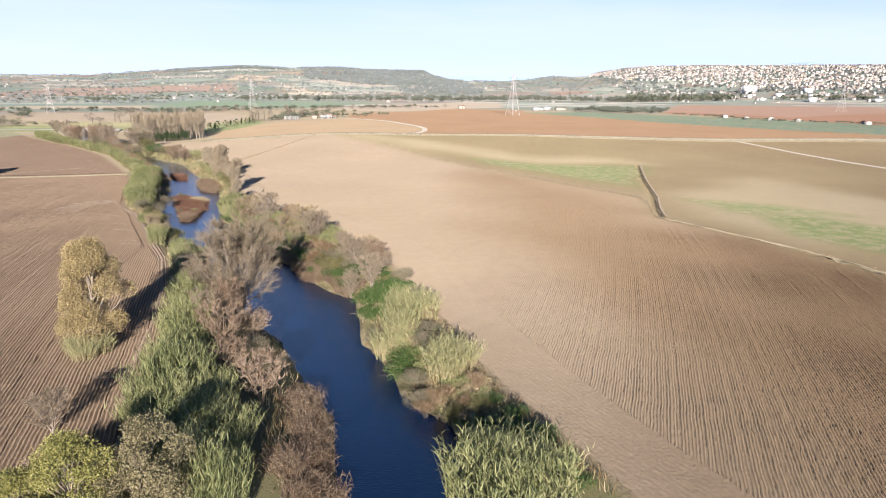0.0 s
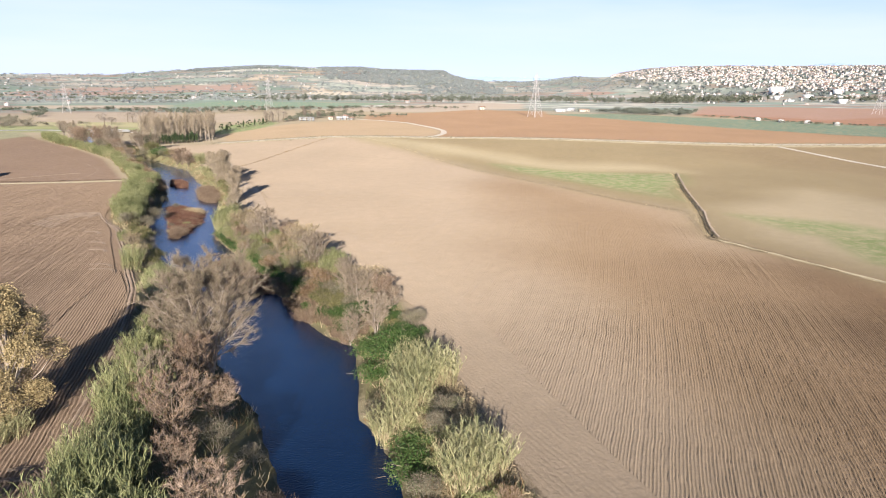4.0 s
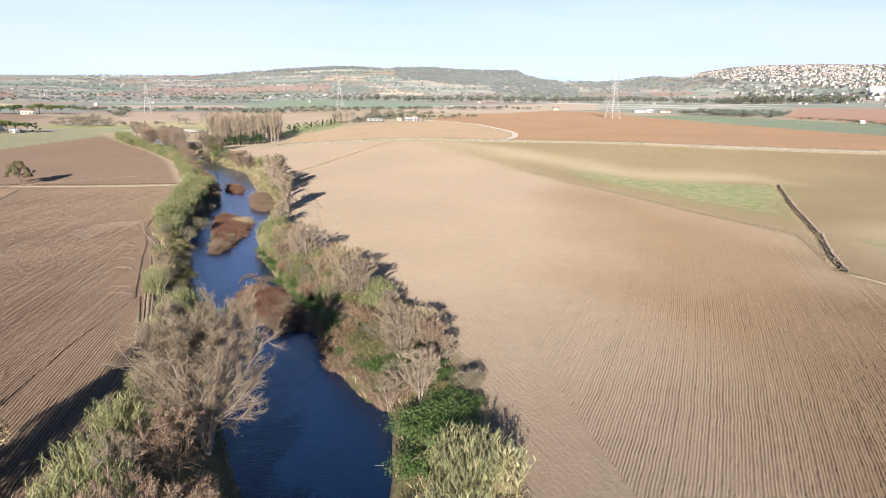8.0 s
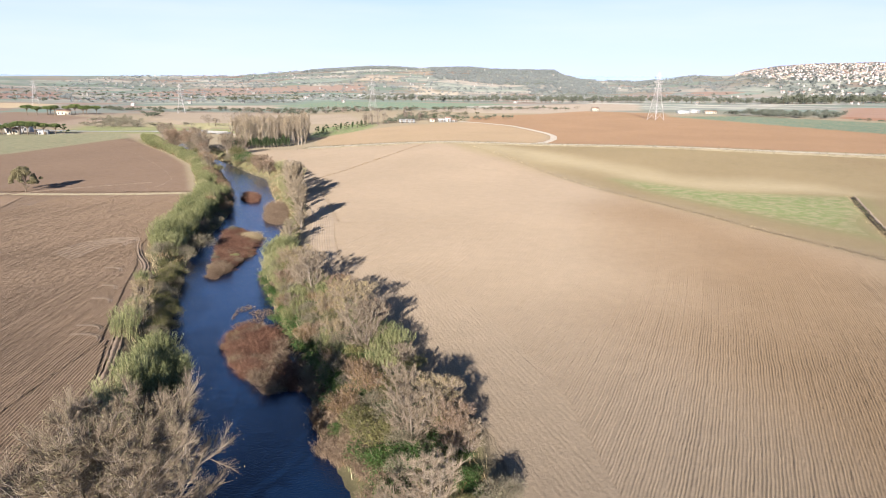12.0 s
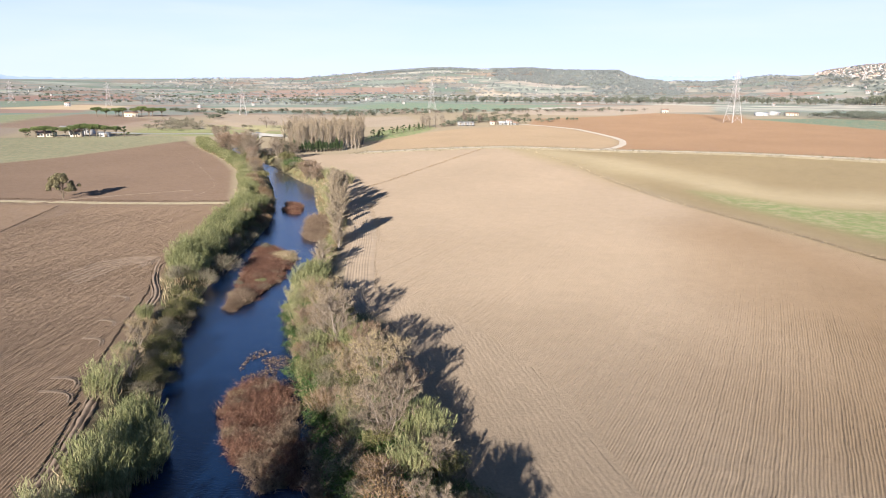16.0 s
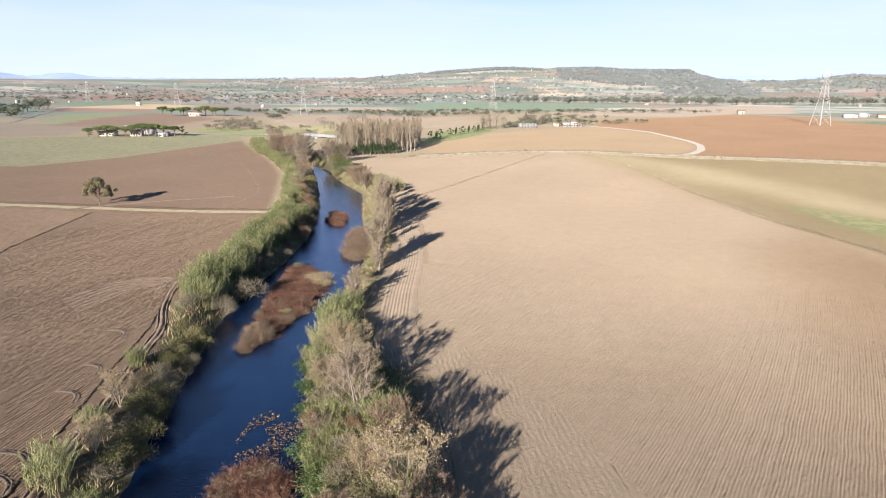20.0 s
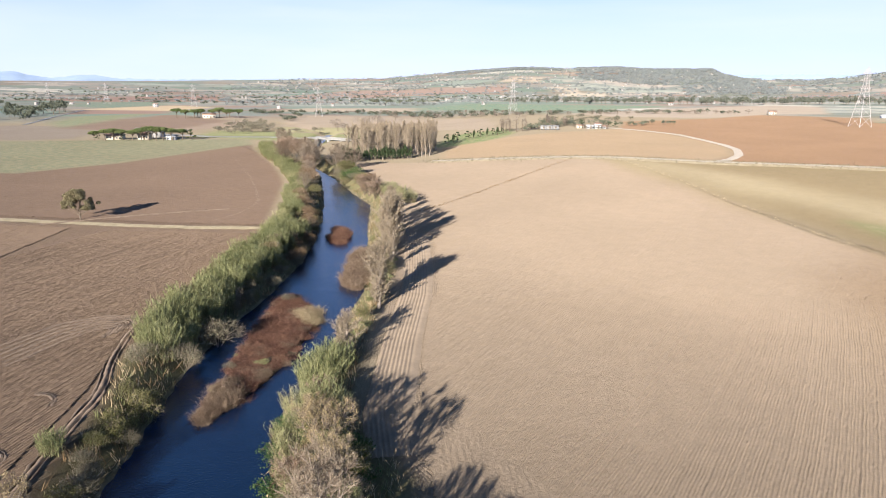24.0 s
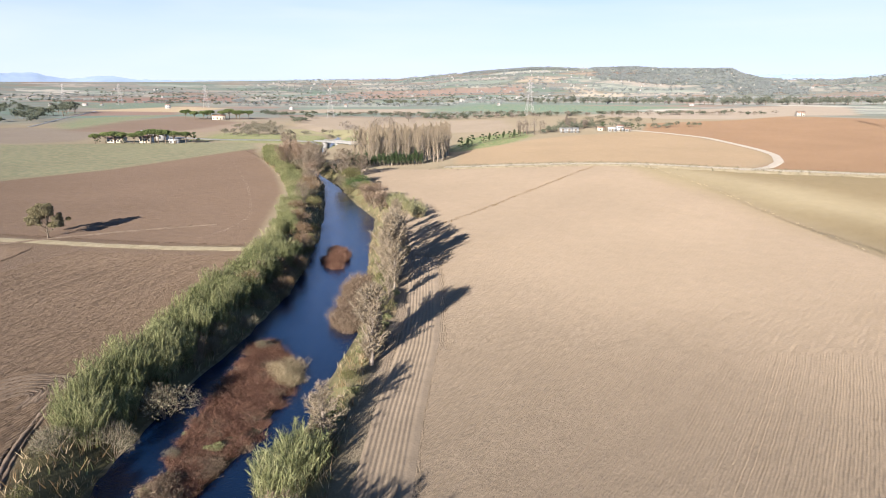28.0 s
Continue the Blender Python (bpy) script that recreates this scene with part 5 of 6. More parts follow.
lane("field_drain", [(-42, 250), (-39, 261), (-30, 287), (-18, 318), (-8, 342)], [(-0.45, 0.06), (-0.2, 0.15), (0.05, 0.05), (0.25, 0.14), (0.45, 0.06)], SOIL_TAN, "shallow ragged drain across the bare field", "drain", 1.2, 0.15, 12)


def blades(spots, r, tall, width, per=5):
    n = len(spots) * per
    base = np.repeat(np.asarray(spots, float), per, 0)
    base[:, :2] += r.normal(size=(n, 2)) * 0.22
    d = np.stack([r.normal(size=n) * 0.4, r.normal(size=n) * 0.4, np.ones(n)], 1)
    h = tall * r.uniform(0.5, 1.2, n)
    t = np.linspace(0, 1, 3)
    p = base[:, None] + d[:, None] * (h[:, None] * t)[..., None]
    g = Geo()
    g.ribbons(p, None, unit(np.cross(d, r.normal(size=(n, 3)))), np.full(n, width), 0.3)
    return g


def scatter(poly, n, r):
    p = np.array(poly)
    q = np.stack([r.uniform(p[:, 0].min(), p[:, 0].max(), n), r.uniform(p[:, 1].min(), p[:, 1].max(), n)], 1)
    return q[inside(q[:, 0], q[:, 1], list(poly)) > 0]


def bank_grass(name, n, mat, seed, label, tall, keep):
    r = np.random.RandomState(seed)
    belt = [p for p in EDGE_L if 15 < p[1] < 380] + [p for p in EDGE_R if 15 < p[1] < 380][::-1]
    q = scatter(belt, n, r)
    q = q[inside(q[:, 0], q[:, 1], RIVER) < -0.4]
    q = q[wave_noise(q[:, 0], q[:, 1], 3.0, seed) > keep]
    q = np.c_[q, land(q[:, 0], q[:, 1]) - 0.05]
    tagged(new(name, blades(q, r, tall, 0.07, 4).mesh(name, mat)), label, "grass", "", "stuff")


bank_grass("bank_grass", 46000, STRAW, 3, "dry straw-coloured grass on the river banks", 0.75, -0.15)
bank_grass("bank_weeds", 44000, REED_GREEN, 4, "low green weeds on the river banks", 0.6, 0.0)
bank_grass("bank_litter", 44000, LEAF_BROWN, 6, "brown dead weeds on the river banks", 0.9, 0.0)


def line_grass(name, line, n, wide, mat, seed, label, tall):
    r = np.random.RandomState(seed)
    q = resample(line, 0.5)
    q = q[r.randint(0, len(q), n)] + r.normal(size=(n, 2)) * wide
    q = np.c_[q, land(q[:, 0], q[:, 1]) - 0.03]
    tagged(new(name, blades(q, r, tall, 0.08, 4).mesh(name, mat)), label, "grass", "", "stuff")


SPOIL = [(-1.5, 0.0), (-1.25, 0.07), (-1.05, 0.09), (-0.9, 0.04)]
lane("ditch_bank", DITCH, SPOIL, SOIL_TAN, "pale crumbling bank beside the field ditch", "ditch bank", 0.9, 0.16, 21)
# dark strips painted as the shade that the coarse ground grid can't hold
lane("ditch_bed", DITCH, [(-0.42, 0.14), (-0.2, 0.06), (0.0, 0.04), (0.2, 0.06), (0.42, 0.14)], DITCH_SHADE, "bed of the field ditch, its shade put into a dark colour", "ditch", 0.9, 0.14, 23)
lane("ditch_bed", DRAIN, [(-0.45, 0.10), (0.0, 0.04), (0.45, 0.10)], DITCH_SHADE, "drain bed beside the field margin in the same shade-dark colour", "ditch", 0.9, 0.1, 24)
line_grass("ditch_weeds", DITCH, 420, 0.6, STRAW, 5, "dry straw-coloured weeds in the ditch", 0.3)
line_grass("margin_grass", MARGIN, 500, 0.45, STRAW, 6, "dry straw-coloured grass tufts on the field margin", 0.25)
line_grass("verge_weeds", BANK_ROAD, 5000, 3.0, LEAF_GREY, 7, "grey-brown weeds along the dirt road", 0.8)
line_grass("drain_weeds", [(-42, 250), (-30, 287), (-8, 342)], 350, 0.35, LEAF_BROWN, 8, "brown weeds along the drain", 0.4)


def floating_weed():
    r = np.random.RandomState(9)
    q = scatter([(-28.5, 137), (-28, 131), (-26, 127), (-23, 128), (-19, 124), (-16, 117), (-14, 112), (-13, 112), (-14.8, 119), (-18.2, 126), (-22.5, 134)], 9000, r)
    q = q[wave_noise(q[:, 0], q[:, 1], 0.9, 4) > 0.06]
    q = np.c_[q, np.full(len(q), WATER_Z + 0.02)]
    g = Geo()
    g.cards(q + np.c_[np.zeros((len(q), 2)), r.uniform(0, 0.12, len(q))], 0.2, r, 0.9)
    tagged(new("floating_weed", g.mesh("floating_weed", LEAF_BROWN)), "yellow-brown water weed floating on the river", "water weed", "", "stuff")


floating_weed()


# ---- ploughed ridges near the river ----
def ridges(name, corners, bearing, across, along, profile, jitter, seed, label, clods=(1.0,), bow=0.0, lift=0.03):
    """Ridges of soil as real relief: profile is repeated across the rows."""
    r = np.random.RandomState(seed)
    a = radians(bearing)
    ux, uy = np.array((math.cos(a), -math.sin(a))), np.array((math.sin(a), math.cos(a)))
    c = np.array(corners, float)
    pu, pv = c @ ux, c @ uy
    u, v = np.arange(pu.min(), pu.max(), across), np.arange(pv.min(), pv.max(), along)
    U, V = np.meshgrid(u, v, indexing="ij")
    x0, y0 = U * ux[0] + V * uy[0], U * ux[1] + V * uy[1]
    mid = (pv.min() + pv.max()) / 2 if not bow else 110.0
    sway = wave_noise(V, U * 0.10, 0.8, seed) * 0.10 + wave_noise(x0, y0, 16, seed + 1) * 0.25 + bow * (V - mid) ** 2
    x, y = x0 + ux[0] * sway, y0 + ux[1] * sway
    k = np.tile(np.asarray(profile), len(u) // len(profile) + 1)[: len(u)]
    # every pass of the plough cut to its own depth
    row = np.arange(len(u)) // len(profile)
    depth = r.uniform(0.65, 1.3, row.max() + 1)
    k = k * depth[row]
    x, y = x + (ux[0] * r.normal(size=row.max() + 1) * 0.03)[row][:, None], y + (ux[1] * r.normal(size=row.max() + 1) * 0.03)[row][:, None]
    z = k[:, None] * (0.75 + 0.45 * wave_noise(x0, y0, 5, seed + 2)) * (1 - 0.4 * smooth(y0, 90, 190)) + r.normal(size=U.shape) * jitter * np.tile(np.asarray(clods), len(u) // len(clods) + 1)[: len(u), None]
    nu, nv = U.shape
    xf, yf = x.ravel(), y.ravel()
    d = inside(xf, yf, list(corners))
    ok = (d > 0).reshape(nu, nv)
    q = ok[:-1, :-1] & ok[1:, :-1] & ok[1:, 1:] & ok[:-1, 1:]
    i, j = np.nonzero(q)
    f = np.stack([i * nv + j, (i + 1) * nv + j, (i + 1) * nv + j + 1, i * nv + j + 1], -1)
    used, f = np.unique(f, return_inverse=True)
    f = f.reshape(-1, 4)
    fade = 1.0
    zz = land(xf[used], yf[used]) + lift * 0.3 + (lift + 0.07 + z.ravel()[used]) * fade
    g = Geo()
    g.add(np.stack([xf[used], yf[used], zz], 1), f)
    me = g.mesh(name, GROUND, True)
    n = len(used)
    for nm, kind, data in (("tint", "FLOAT_COLOR", np.c_[cover(xf[used], yf[used])[0], np.ones(n)]), ("rows", "FLOAT", np.zeros(n)), ("furrow", "FLOAT", np.zeros(n)), ("far", "FLOAT", np.zeros(n))):
        me.attributes.new(nm, kind, "POINT").data.foreach_set("color" if kind == "FLOAT_COLOR" else "value", data.astype(np.float32).ravel())
    tagged(new(name, me), label, "ploughed field", "", "structure")


ridges("field_furrows", [(27, 22), (23, 36), (20, 50), (17.5, 66), (15.5, 84), (14, 104), (9, 124), (0, 140), (-12, 152), (-15.8, 151.5), (-20.2, 170), (-23.2, 186), (20, 196), (61, 206), (69, 184), (80, 154), (71, 129), (78, 108), (83, 92), (85, 79), (89, 40), (90, 22)],
       23.5, 0.096, 0.40, (-0.066, 0.023, 0.043), 0.016, 41, "straight ploughed ridges of dry tan soil", (1.4, 1.0, 0.9), -0.00074)
ridges("field_furrows", [(-23, 185), (20, 195), (61, 205), (45, 244), (29, 283), (15, 317), (2, 346), (-14, 344), (-24, 346), (-56, 347), (-94, 347), (-84, 326), (-62, 288), (-50, 258), (-38.5, 227), (-33, 226), (-25.5, 198), (-22, 185)],
       23.5, 0.21, 0.8, (-0.042, 0.042), 0.034, 45, "bare tan field of fine ploughed ridges")
ridges("headland_furrows", [(16.5, 31), (14.6, 39), (12.8, 47), (10.8, 56), (9.8, 67), (8, 82), (6.6, 96), (2.8, 104), (-1.6, 112), (-4.8, 121), (-8.3, 131), (-12.5, 143.5), (-21, 153.5), (-13.6, 155.5), (2.4, 142.8), (11, 124.5), (16, 104), (17.6, 84), (19.6, 66), (22, 50), (25, 36), (29, 22), (19, 22)],
       -18, 0.14, 0.45, (-0.012, 0.0, 0.016, 0.0), 0.014, 42, "smoother tan headland along the field's edge", (1.0,), 0.0, 0.005)
PASS = [0.045 * math.sin(2 * math.pi * k / 4) for k in range(4)]
solid("edge_furrows", strip([(-16.0, 145), (-18.8, 152), (-22.6, 170), (-25.6, 187), (-28.2, 198), (-36.2, 226), (-47, 258), (-59, 287)], [(-2.6, -0.05)] + [(-2.2 + 0.115 * k, 0.08 + 0.9 * PASS[k % 4]) for k in range(33)] + [(1.8, 0.06), (2.3, 0.0)], 0.5, 0.012, 43), SOIL_TAN, "narrow deep furrows beside the row of poplars", "ploughed field", "structure", True)
ridges("clod_furrows", [(-40, 24), (-35, 50), (-36, 60), (-37, 78), (-38.5, 100), (-38.2, 116), (-41, 124), (-46, 138), (-49.5, 149), (-52.6, 156), (-55.6, 164), (-57.6, 173), (-61.4, 189), (-65, 208), (-69, 219), (-90, 215), (-110, 214), (-100, 180), (-82, 140), (-66, 100), (-58, 60), (-54, 24)],
       -5, 0.092, 0.30, (-0.14, -0.01, 0.065, 0.055), 0.028, 44, "cloddy ploughed rows of reddish-brown soil", (2.2, 1.2, 0.7, 0.9), 0.00075)
ridges("headland_furrows", [(-24.5, 24), (-23.2, 42), (-22.8, 52), (-24.4, 66), (-26.2, 80), (-30, 95), (-33.5, 106), (-37.8, 117), (-38.3, 116), (-38.5, 100), (-37.1, 78), (-36.1, 60), (-35.1, 50), (-40, 24)],
       -8, 0.09, 0.3, (-0.11, 0.0, 0.055, 0.03), 0.018, 48, "brown headland rows along the reed belt", (2.0, 1.0, 0.8, 0.8))
ridges("clod_furrows", [(-110.4, 214), (-100.4, 180), (-82.4, 140), (-66.4, 100), (-58.4, 60), (-50, 40), (-80, 40), (-170, 120), (-240, 200), (-240, 211), (-150, 213)],
       2, 0.20, 0.55, (-0.10, 0.05, 0.03), 0.035, 46, "cloddy ploughed rows of reddish-brown soil far from the river")
TURN = [(-0.3, 0.10), (-0.1, 0.24), (0.0, 0.04), (0.12, 0.22), (0.3, 0.10)]
for k in range(6):
    w, up = 2.0 + 1.1 * k, 0.8 * k
    lane("turning_mark", [(-60.5 - w, 152 + up), (-60.3 - w * 0.9, 160 + up), (-60 - w * 0.4, 164.5 + up), (-59.5 + w * 0.15, 165 + up), (-58.6 + w * 0.2, 161.5 + up)], TURN, EARTH, "curved mark where the plough turned", "plough mark", 0.5, 0.04, 60 + k)
for x, y, w in ((-38.6, 118, 4.5), (-40, 121, 4), (-44.2, 131.5, 3.5), (-46.5, 137.5, 3), (-50.5, 147, 3.5), (-24.8, 57.5, 4.0), (-25, 59, 3.2)):
    lane("turning_mark", [(x, y - 1.5), (x - 0.6, y), (x - w * 0.5, y + 0.7), (x - w, y + 0.4)], TURN, EARTH, "curved mark where the plough turned", "plough mark", 0.4, 0.04, int(60 + w))
ridges("clod_furrows", [(-68.5, 227), (-92, 223.5), (-134, 221.5), (-200, 220), (-240, 222), (-236, 268), (-200, 287), (-186, 322), (-180, 405), (-150, 370), (-117.5, 325), (-93, 286)],
       70, 0.36, 0.9, (-0.045, 0.045), 0.045, 47, "fine-ploughed brown field behind the track")


# ---- pylons ----
def bar(g, a, b, r):
    g.tube([a, b], [r, r], 4)


def pylon(x, y, tall, base, turn, heft=0.42, label="tall lattice steel power pylon in the fields"):
    ob = thing("pylon", label, "pylon", "line of pylons")
    waist, top = tall * 0.62, tall
    wb, ww, wt = base / 2, base * 0.16, base * 0.07
    width = lambda z: wb + (ww - wb) * z / waist if z < waist else ww + (wt - ww) * (z - waist) / (top - waist)
    corner = lambda k, z: np.array(((1, 1), (-1, 1), (-1, -1), (1, -1))[k] + (0,)) * width(z) + (0, 0, z)
    for k in range(4):
        g = Geo()
        g.tube([corner(k, 0) - (0, 0, 0.3), corner(k, waist), corner(k, top)], np.array((0.26, 0.20, 0.15)) * heft, 4)
        part("leg", g, STEEL, ob)
    levels = [0] + [waist * f for f in (0.3, 0.52, 0.70, 0.85, 1.0)] + [waist + (top - waist) * f for f in (0.25, 0.5, 0.75, 1.0)]
    for k in range(4):
        g = Geo()
        for a, b in zip(levels, levels[1:]):
            bar(g, corner(k, a), corner((k + 1) % 4, b), 0.085 * heft)
            bar(g, corner((k + 1) % 4, a), corner(k, b), 0.085 * heft)
            bar(g, corner(k, b), corner((k + 1) % 4, b), 0.11 * heft)
        part("bracing", g, STEEL, ob)
    for f, span in ((0.66, 0.20), (0.79, 0.24), (0.91, 0.17)):
        g, z = Geo(), tall * f
        for s in (-1, 1):
            tip = np.array((s * tall * span * 0.6, 0, z + 0.5))
            for k in range(4):
                if corner(k, z)[0] * s > 0:
                    bar(g, corner(k, z), tip, 0.10)
                    bar(g, corner(k, z + tall * 0.045), tip, 0.08)
        arm = part("cross_arm", g, STEEL, ob)
        for s in (-1, 1):
            tip = np.array((s * tall * span * 0.6, 0, z + 0.5))
            g = Geo()
            g.tube([tip + (0, 0, 0.05), tip - (0, 0, tall * 0.05)], [0.10, 0.10], 5)
            part("insulator", g, PANE, arm, "dark hanging insulator string")
    g = Geo()
    g.tube([(0, 0, top), (0, 0, top + tall * 0.04)], [0.12, 0.05], 4)
    part("peak", g, STEEL_RED, ob, "red-painted tip")
    ob.matrix_basis = pose(x, y, height(x, y), 0, 0, turn)
    return ob


pylon(171, 586, 37.5, 9.5, 25, 0.62)
pylon(-79, 738, 32.0, 8.0, 25)
pylon(-283, 742, 30.0, 7.5, 25)
pylon(-588, 980, 34.0, 8.5, 25)
pylon(-840, 1100, 36.0, 9.0, 25)
pylon(660, 740, 34.0, 9.0, 25)
pylon(-1250, 1400, 38.0, 9.0, 25)


# ---- buildings ----
def house(name, x, y, turn, wide, deep, tall, walls, roofing, label, category="house", rows=1, cols=4, pitch=0.45, group=""):
    ob = thing(name, label, category, group)
    g = Geo()
    g.box(-wide / 2, -deep / 2, -0.6, wide / 2, deep / 2, tall)
    part("wall", g, walls, ob)
    g = Geo()
    e, r = 0.35, deep / 2 * pitch
    if pitch > 0.1:
        v = [(-wide / 2 - e, -deep / 2 - e, tall), (wide / 2 + e, -deep / 2 - e, tall), (wide / 2 + e, deep / 2 + e, tall), (-wide / 2 - e, deep / 2 + e, tall), (-wide / 2 - e, 0, tall + r), (wide / 2 + e, 0, tall + r)]
        v += [(a, b, c + 0.18) for a, b, c in v]
        g.add(v, [(6, 7, 11, 10), (8, 9, 10, 11), (0, 4, 5, 1), (2, 5, 4, 3), (0, 1, 7, 6), (2, 3, 9, 8), (1, 5, 11, 7), (5, 2, 8, 11), (3, 4, 10, 9), (4, 0, 6, 10)])
        part("roof", g, roofing, ob)
        g = Geo()
        for s in (-1, 1):
            g.add([(s * wide / 2, -deep / 2, tall - 0.01), (s * wide / 2, deep / 2, tall - 0.01), (s * wide / 2, 0.02, tall + r - 0.02), (s * wide / 2, -0.02, tall + r - 0.02)], [(0, 1, 2, 3)])
        part("gable", g, walls, ob)
    else:
        g.box(-wide / 2 - 0.2, -deep / 2 - 0.2, tall, wide / 2 + 0.2, deep / 2 + 0.2, tall + 0.5)
        part("roof", g, roofing, ob)
    for face in (-1, 1):
        for row in range(rows):
            for c in range(cols):
                cx, z = -wide / 2 + wide * (c + 0.5) / cols, tall * (row + 0.32) / rows
                hh, door = tall / rows * 0.38, row == 0 and c == cols // 2
                g = Geo()
                if door:
                    g.box(cx - 0.5, face * deep / 2 - 0.06, 0, cx + 0.5, face * deep / 2 + 0.06, 2.1)
                    part("door", g, BARK_DARK, ob)
                else:
                    g.box(cx - 0.55, face * deep / 2 - 0.05, z, cx + 0.55, face * deep / 2 + 0.05, z + hh)
                    pane = part("window", g, PANE, ob)
                    g = Geo()
                    g.box(cx - 0.68, face * deep / 2 - 0.09, z - 0.12, cx + 0.68, face * deep / 2 + 0.09, z - 0.02)
                    part("window_sill", g, CONCRETE, pane)
    ob.matrix_basis = pose(x, y, height(x, y), 0, 0, turn)
    return ob


# farm beside the lane
house("farmhouse", 1, 523, 20, 3.6, 3.2, 2.8, PLASTER, ROOF_TILE, "white farmhouse with a tiled roof and lean-to", rows=2, cols=3)
house("farm_shed", -3.5, 519, 12, 4.6, 3, 1.6, CONCRETE, METAL_ROOF, "low pale farm shed with a metal roof", "shed", 1, 3)
house("farm_shed", -10, 522, 30, 4.2, 3, 1.7, PLASTER_TAN, ROOF_TILE, "small cream outbuilding with a tiled roof", "shed", 1, 2)
house("farm_shed", 5.5, 521, 15, 3, 2.4, 1.5, CONCRETE, ROOF_TILE, "small pale shed by the lane", "shed", 1, 2)
for x, y in ((-31, 500), (-27.5, 501), (-24, 502)):
    house("greenhouse", x, y, 5, 3.2, 6, 0.8, CONCRETE, CONCRETE, "low pale greenhouse with a pitched roof", "greenhouse", 1, 3, 0.6, "greenhouses by the farm")
# homestead among pines
house("farmhouse", -272, 426, 12, 9, 5, 2.2, PLASTER_TAN, ROOF_TILE, "long cream house behind stone pines", rows=1, cols=5)
house("farmhouse", -255, 429, 12, 6, 5, 3.0, PLASTER_TAN, ROOF_TILE, "white house with tiled roof among stone pines", rows=1, cols=4)
house("farm_shed", -263, 446, 12, 13, 8, 3.6, PLASTER_FAR, METAL_ROOF, "pale barn with a bluish metal roof", "barn", 1, 4)
house("farm_shed", -238, 430, 12, 5, 3, 1.6, PLASTER_FAR, METAL_ROOF, "low white shed beside the homestead", "shed", 1, 2)
house("farmhouse", -371, 678, 30, 12, 7, 3.4, PLASTER_TAN, ROOF_TILE, "cream country house behind stone pines", rows=1, cols=4)
house("farmhouse", 167, 795, 10, 6.5, 5, 3.0, PLASTER_TAN, ROOF_TILE, "cream farmhouse with an orange-tiled roof at the red field", rows=2, cols=3)
house("farm_shed", 252, 752, 20, 13, 6, 2.0, PLASTER, METAL_ROOF, "long low white farm building", "shed", 1, 5, 0.3)
house("farm_shed", 268, 764, 24, 10, 6, 2.6, PLASTER_FAR, METAL_ROOF, "low pale farm building", "shed", 1, 4, 0.3)
house("farm_shed", 282, 756, 14, 12, 6, 2.2, PLASTER_TAN, ROOF_TILE, "low cream farm building with a tiled roof", "shed", 1, 4, 0.3)
for k, (x, y, w) in enumerate(((369, 520, 5), (376, 497, 5), (384, 474, 6), (366, 548, 4), (414, 436, 7))):
    house("farm_shed", x, y, 40 + 9 * k, w, 4, 2.0, PLASTER_FAR, METAL_ROOF if k % 2 else ROOF_TILE, "small white house in the hedge beside the green crop", "house", 1, 3, 0.4, "houses in the hedge")
for x, y, w, d, h in ((1375, 1940, 58, 30, 22), (1380, 1800, 40, 18, 9), (1270, 1790, 16, 12, 10), (1520, 1850, 44, 20, 13), (1322, 1590, 34, 16, 11), (1480, 1535, 60, 12, 6), (1250, 1700, 30, 12, 5), (1440, 1735, 36, 14, 7)):
    house("warehouse", x, y, 35, w, d, h, PLASTER, METAL_ROOF, "large white industrial building below the town", "warehouse", 2, 9, 0.05, "industrial buildings")


def bridge():
    ob = thing("road_bridge", "low pale concrete road bridge over the river", "bridge")
    g = Geo()
    g.box(-17, -2.6, 0.6, 17, 2.6, 1.3)
    part("deck", g, CONCRETE, ob)
    for s in (-1, 1):
        g = Geo()
        g.box(-14, s * 2.6 - 0.15, 1.3, 14, s * 2.6 + 0.15, 1.7)
        part("parapet", g, CONCRETE, ob)
    for k in (-10, 0, 10):
        g = Geo()
        g.box(k - 0.5, -2.2, -4, k + 0.5, 2.2, 0.6)
        part("pier", g, CONCRETE, ob)
    ob.matrix_basis = pose(-148, 448, 0.2, 0, 0, -22)


bridge()
lane("road", [(-330, 520), (-280, 470), (-225, 455), (-190, 462), (-163, 454)], flat(2.6, 0.3), CONCRETE, "narrow pale country road", "road", 3, 0.05, 14)
lane("road", [(-131, 441), (-116, 434), (-104, 430)], flat(2.2, 0.3), GRAVEL, "narrow pale country road", "road", 3, 0.05, 15)
lane("road", [(-440, 528), (-462, 560), (-520, 640), (-650, 830)], flat(1.6, 0.3), CONCRETE, "narrow grey lane past the thickets", "road", 5, 0.05, 16)


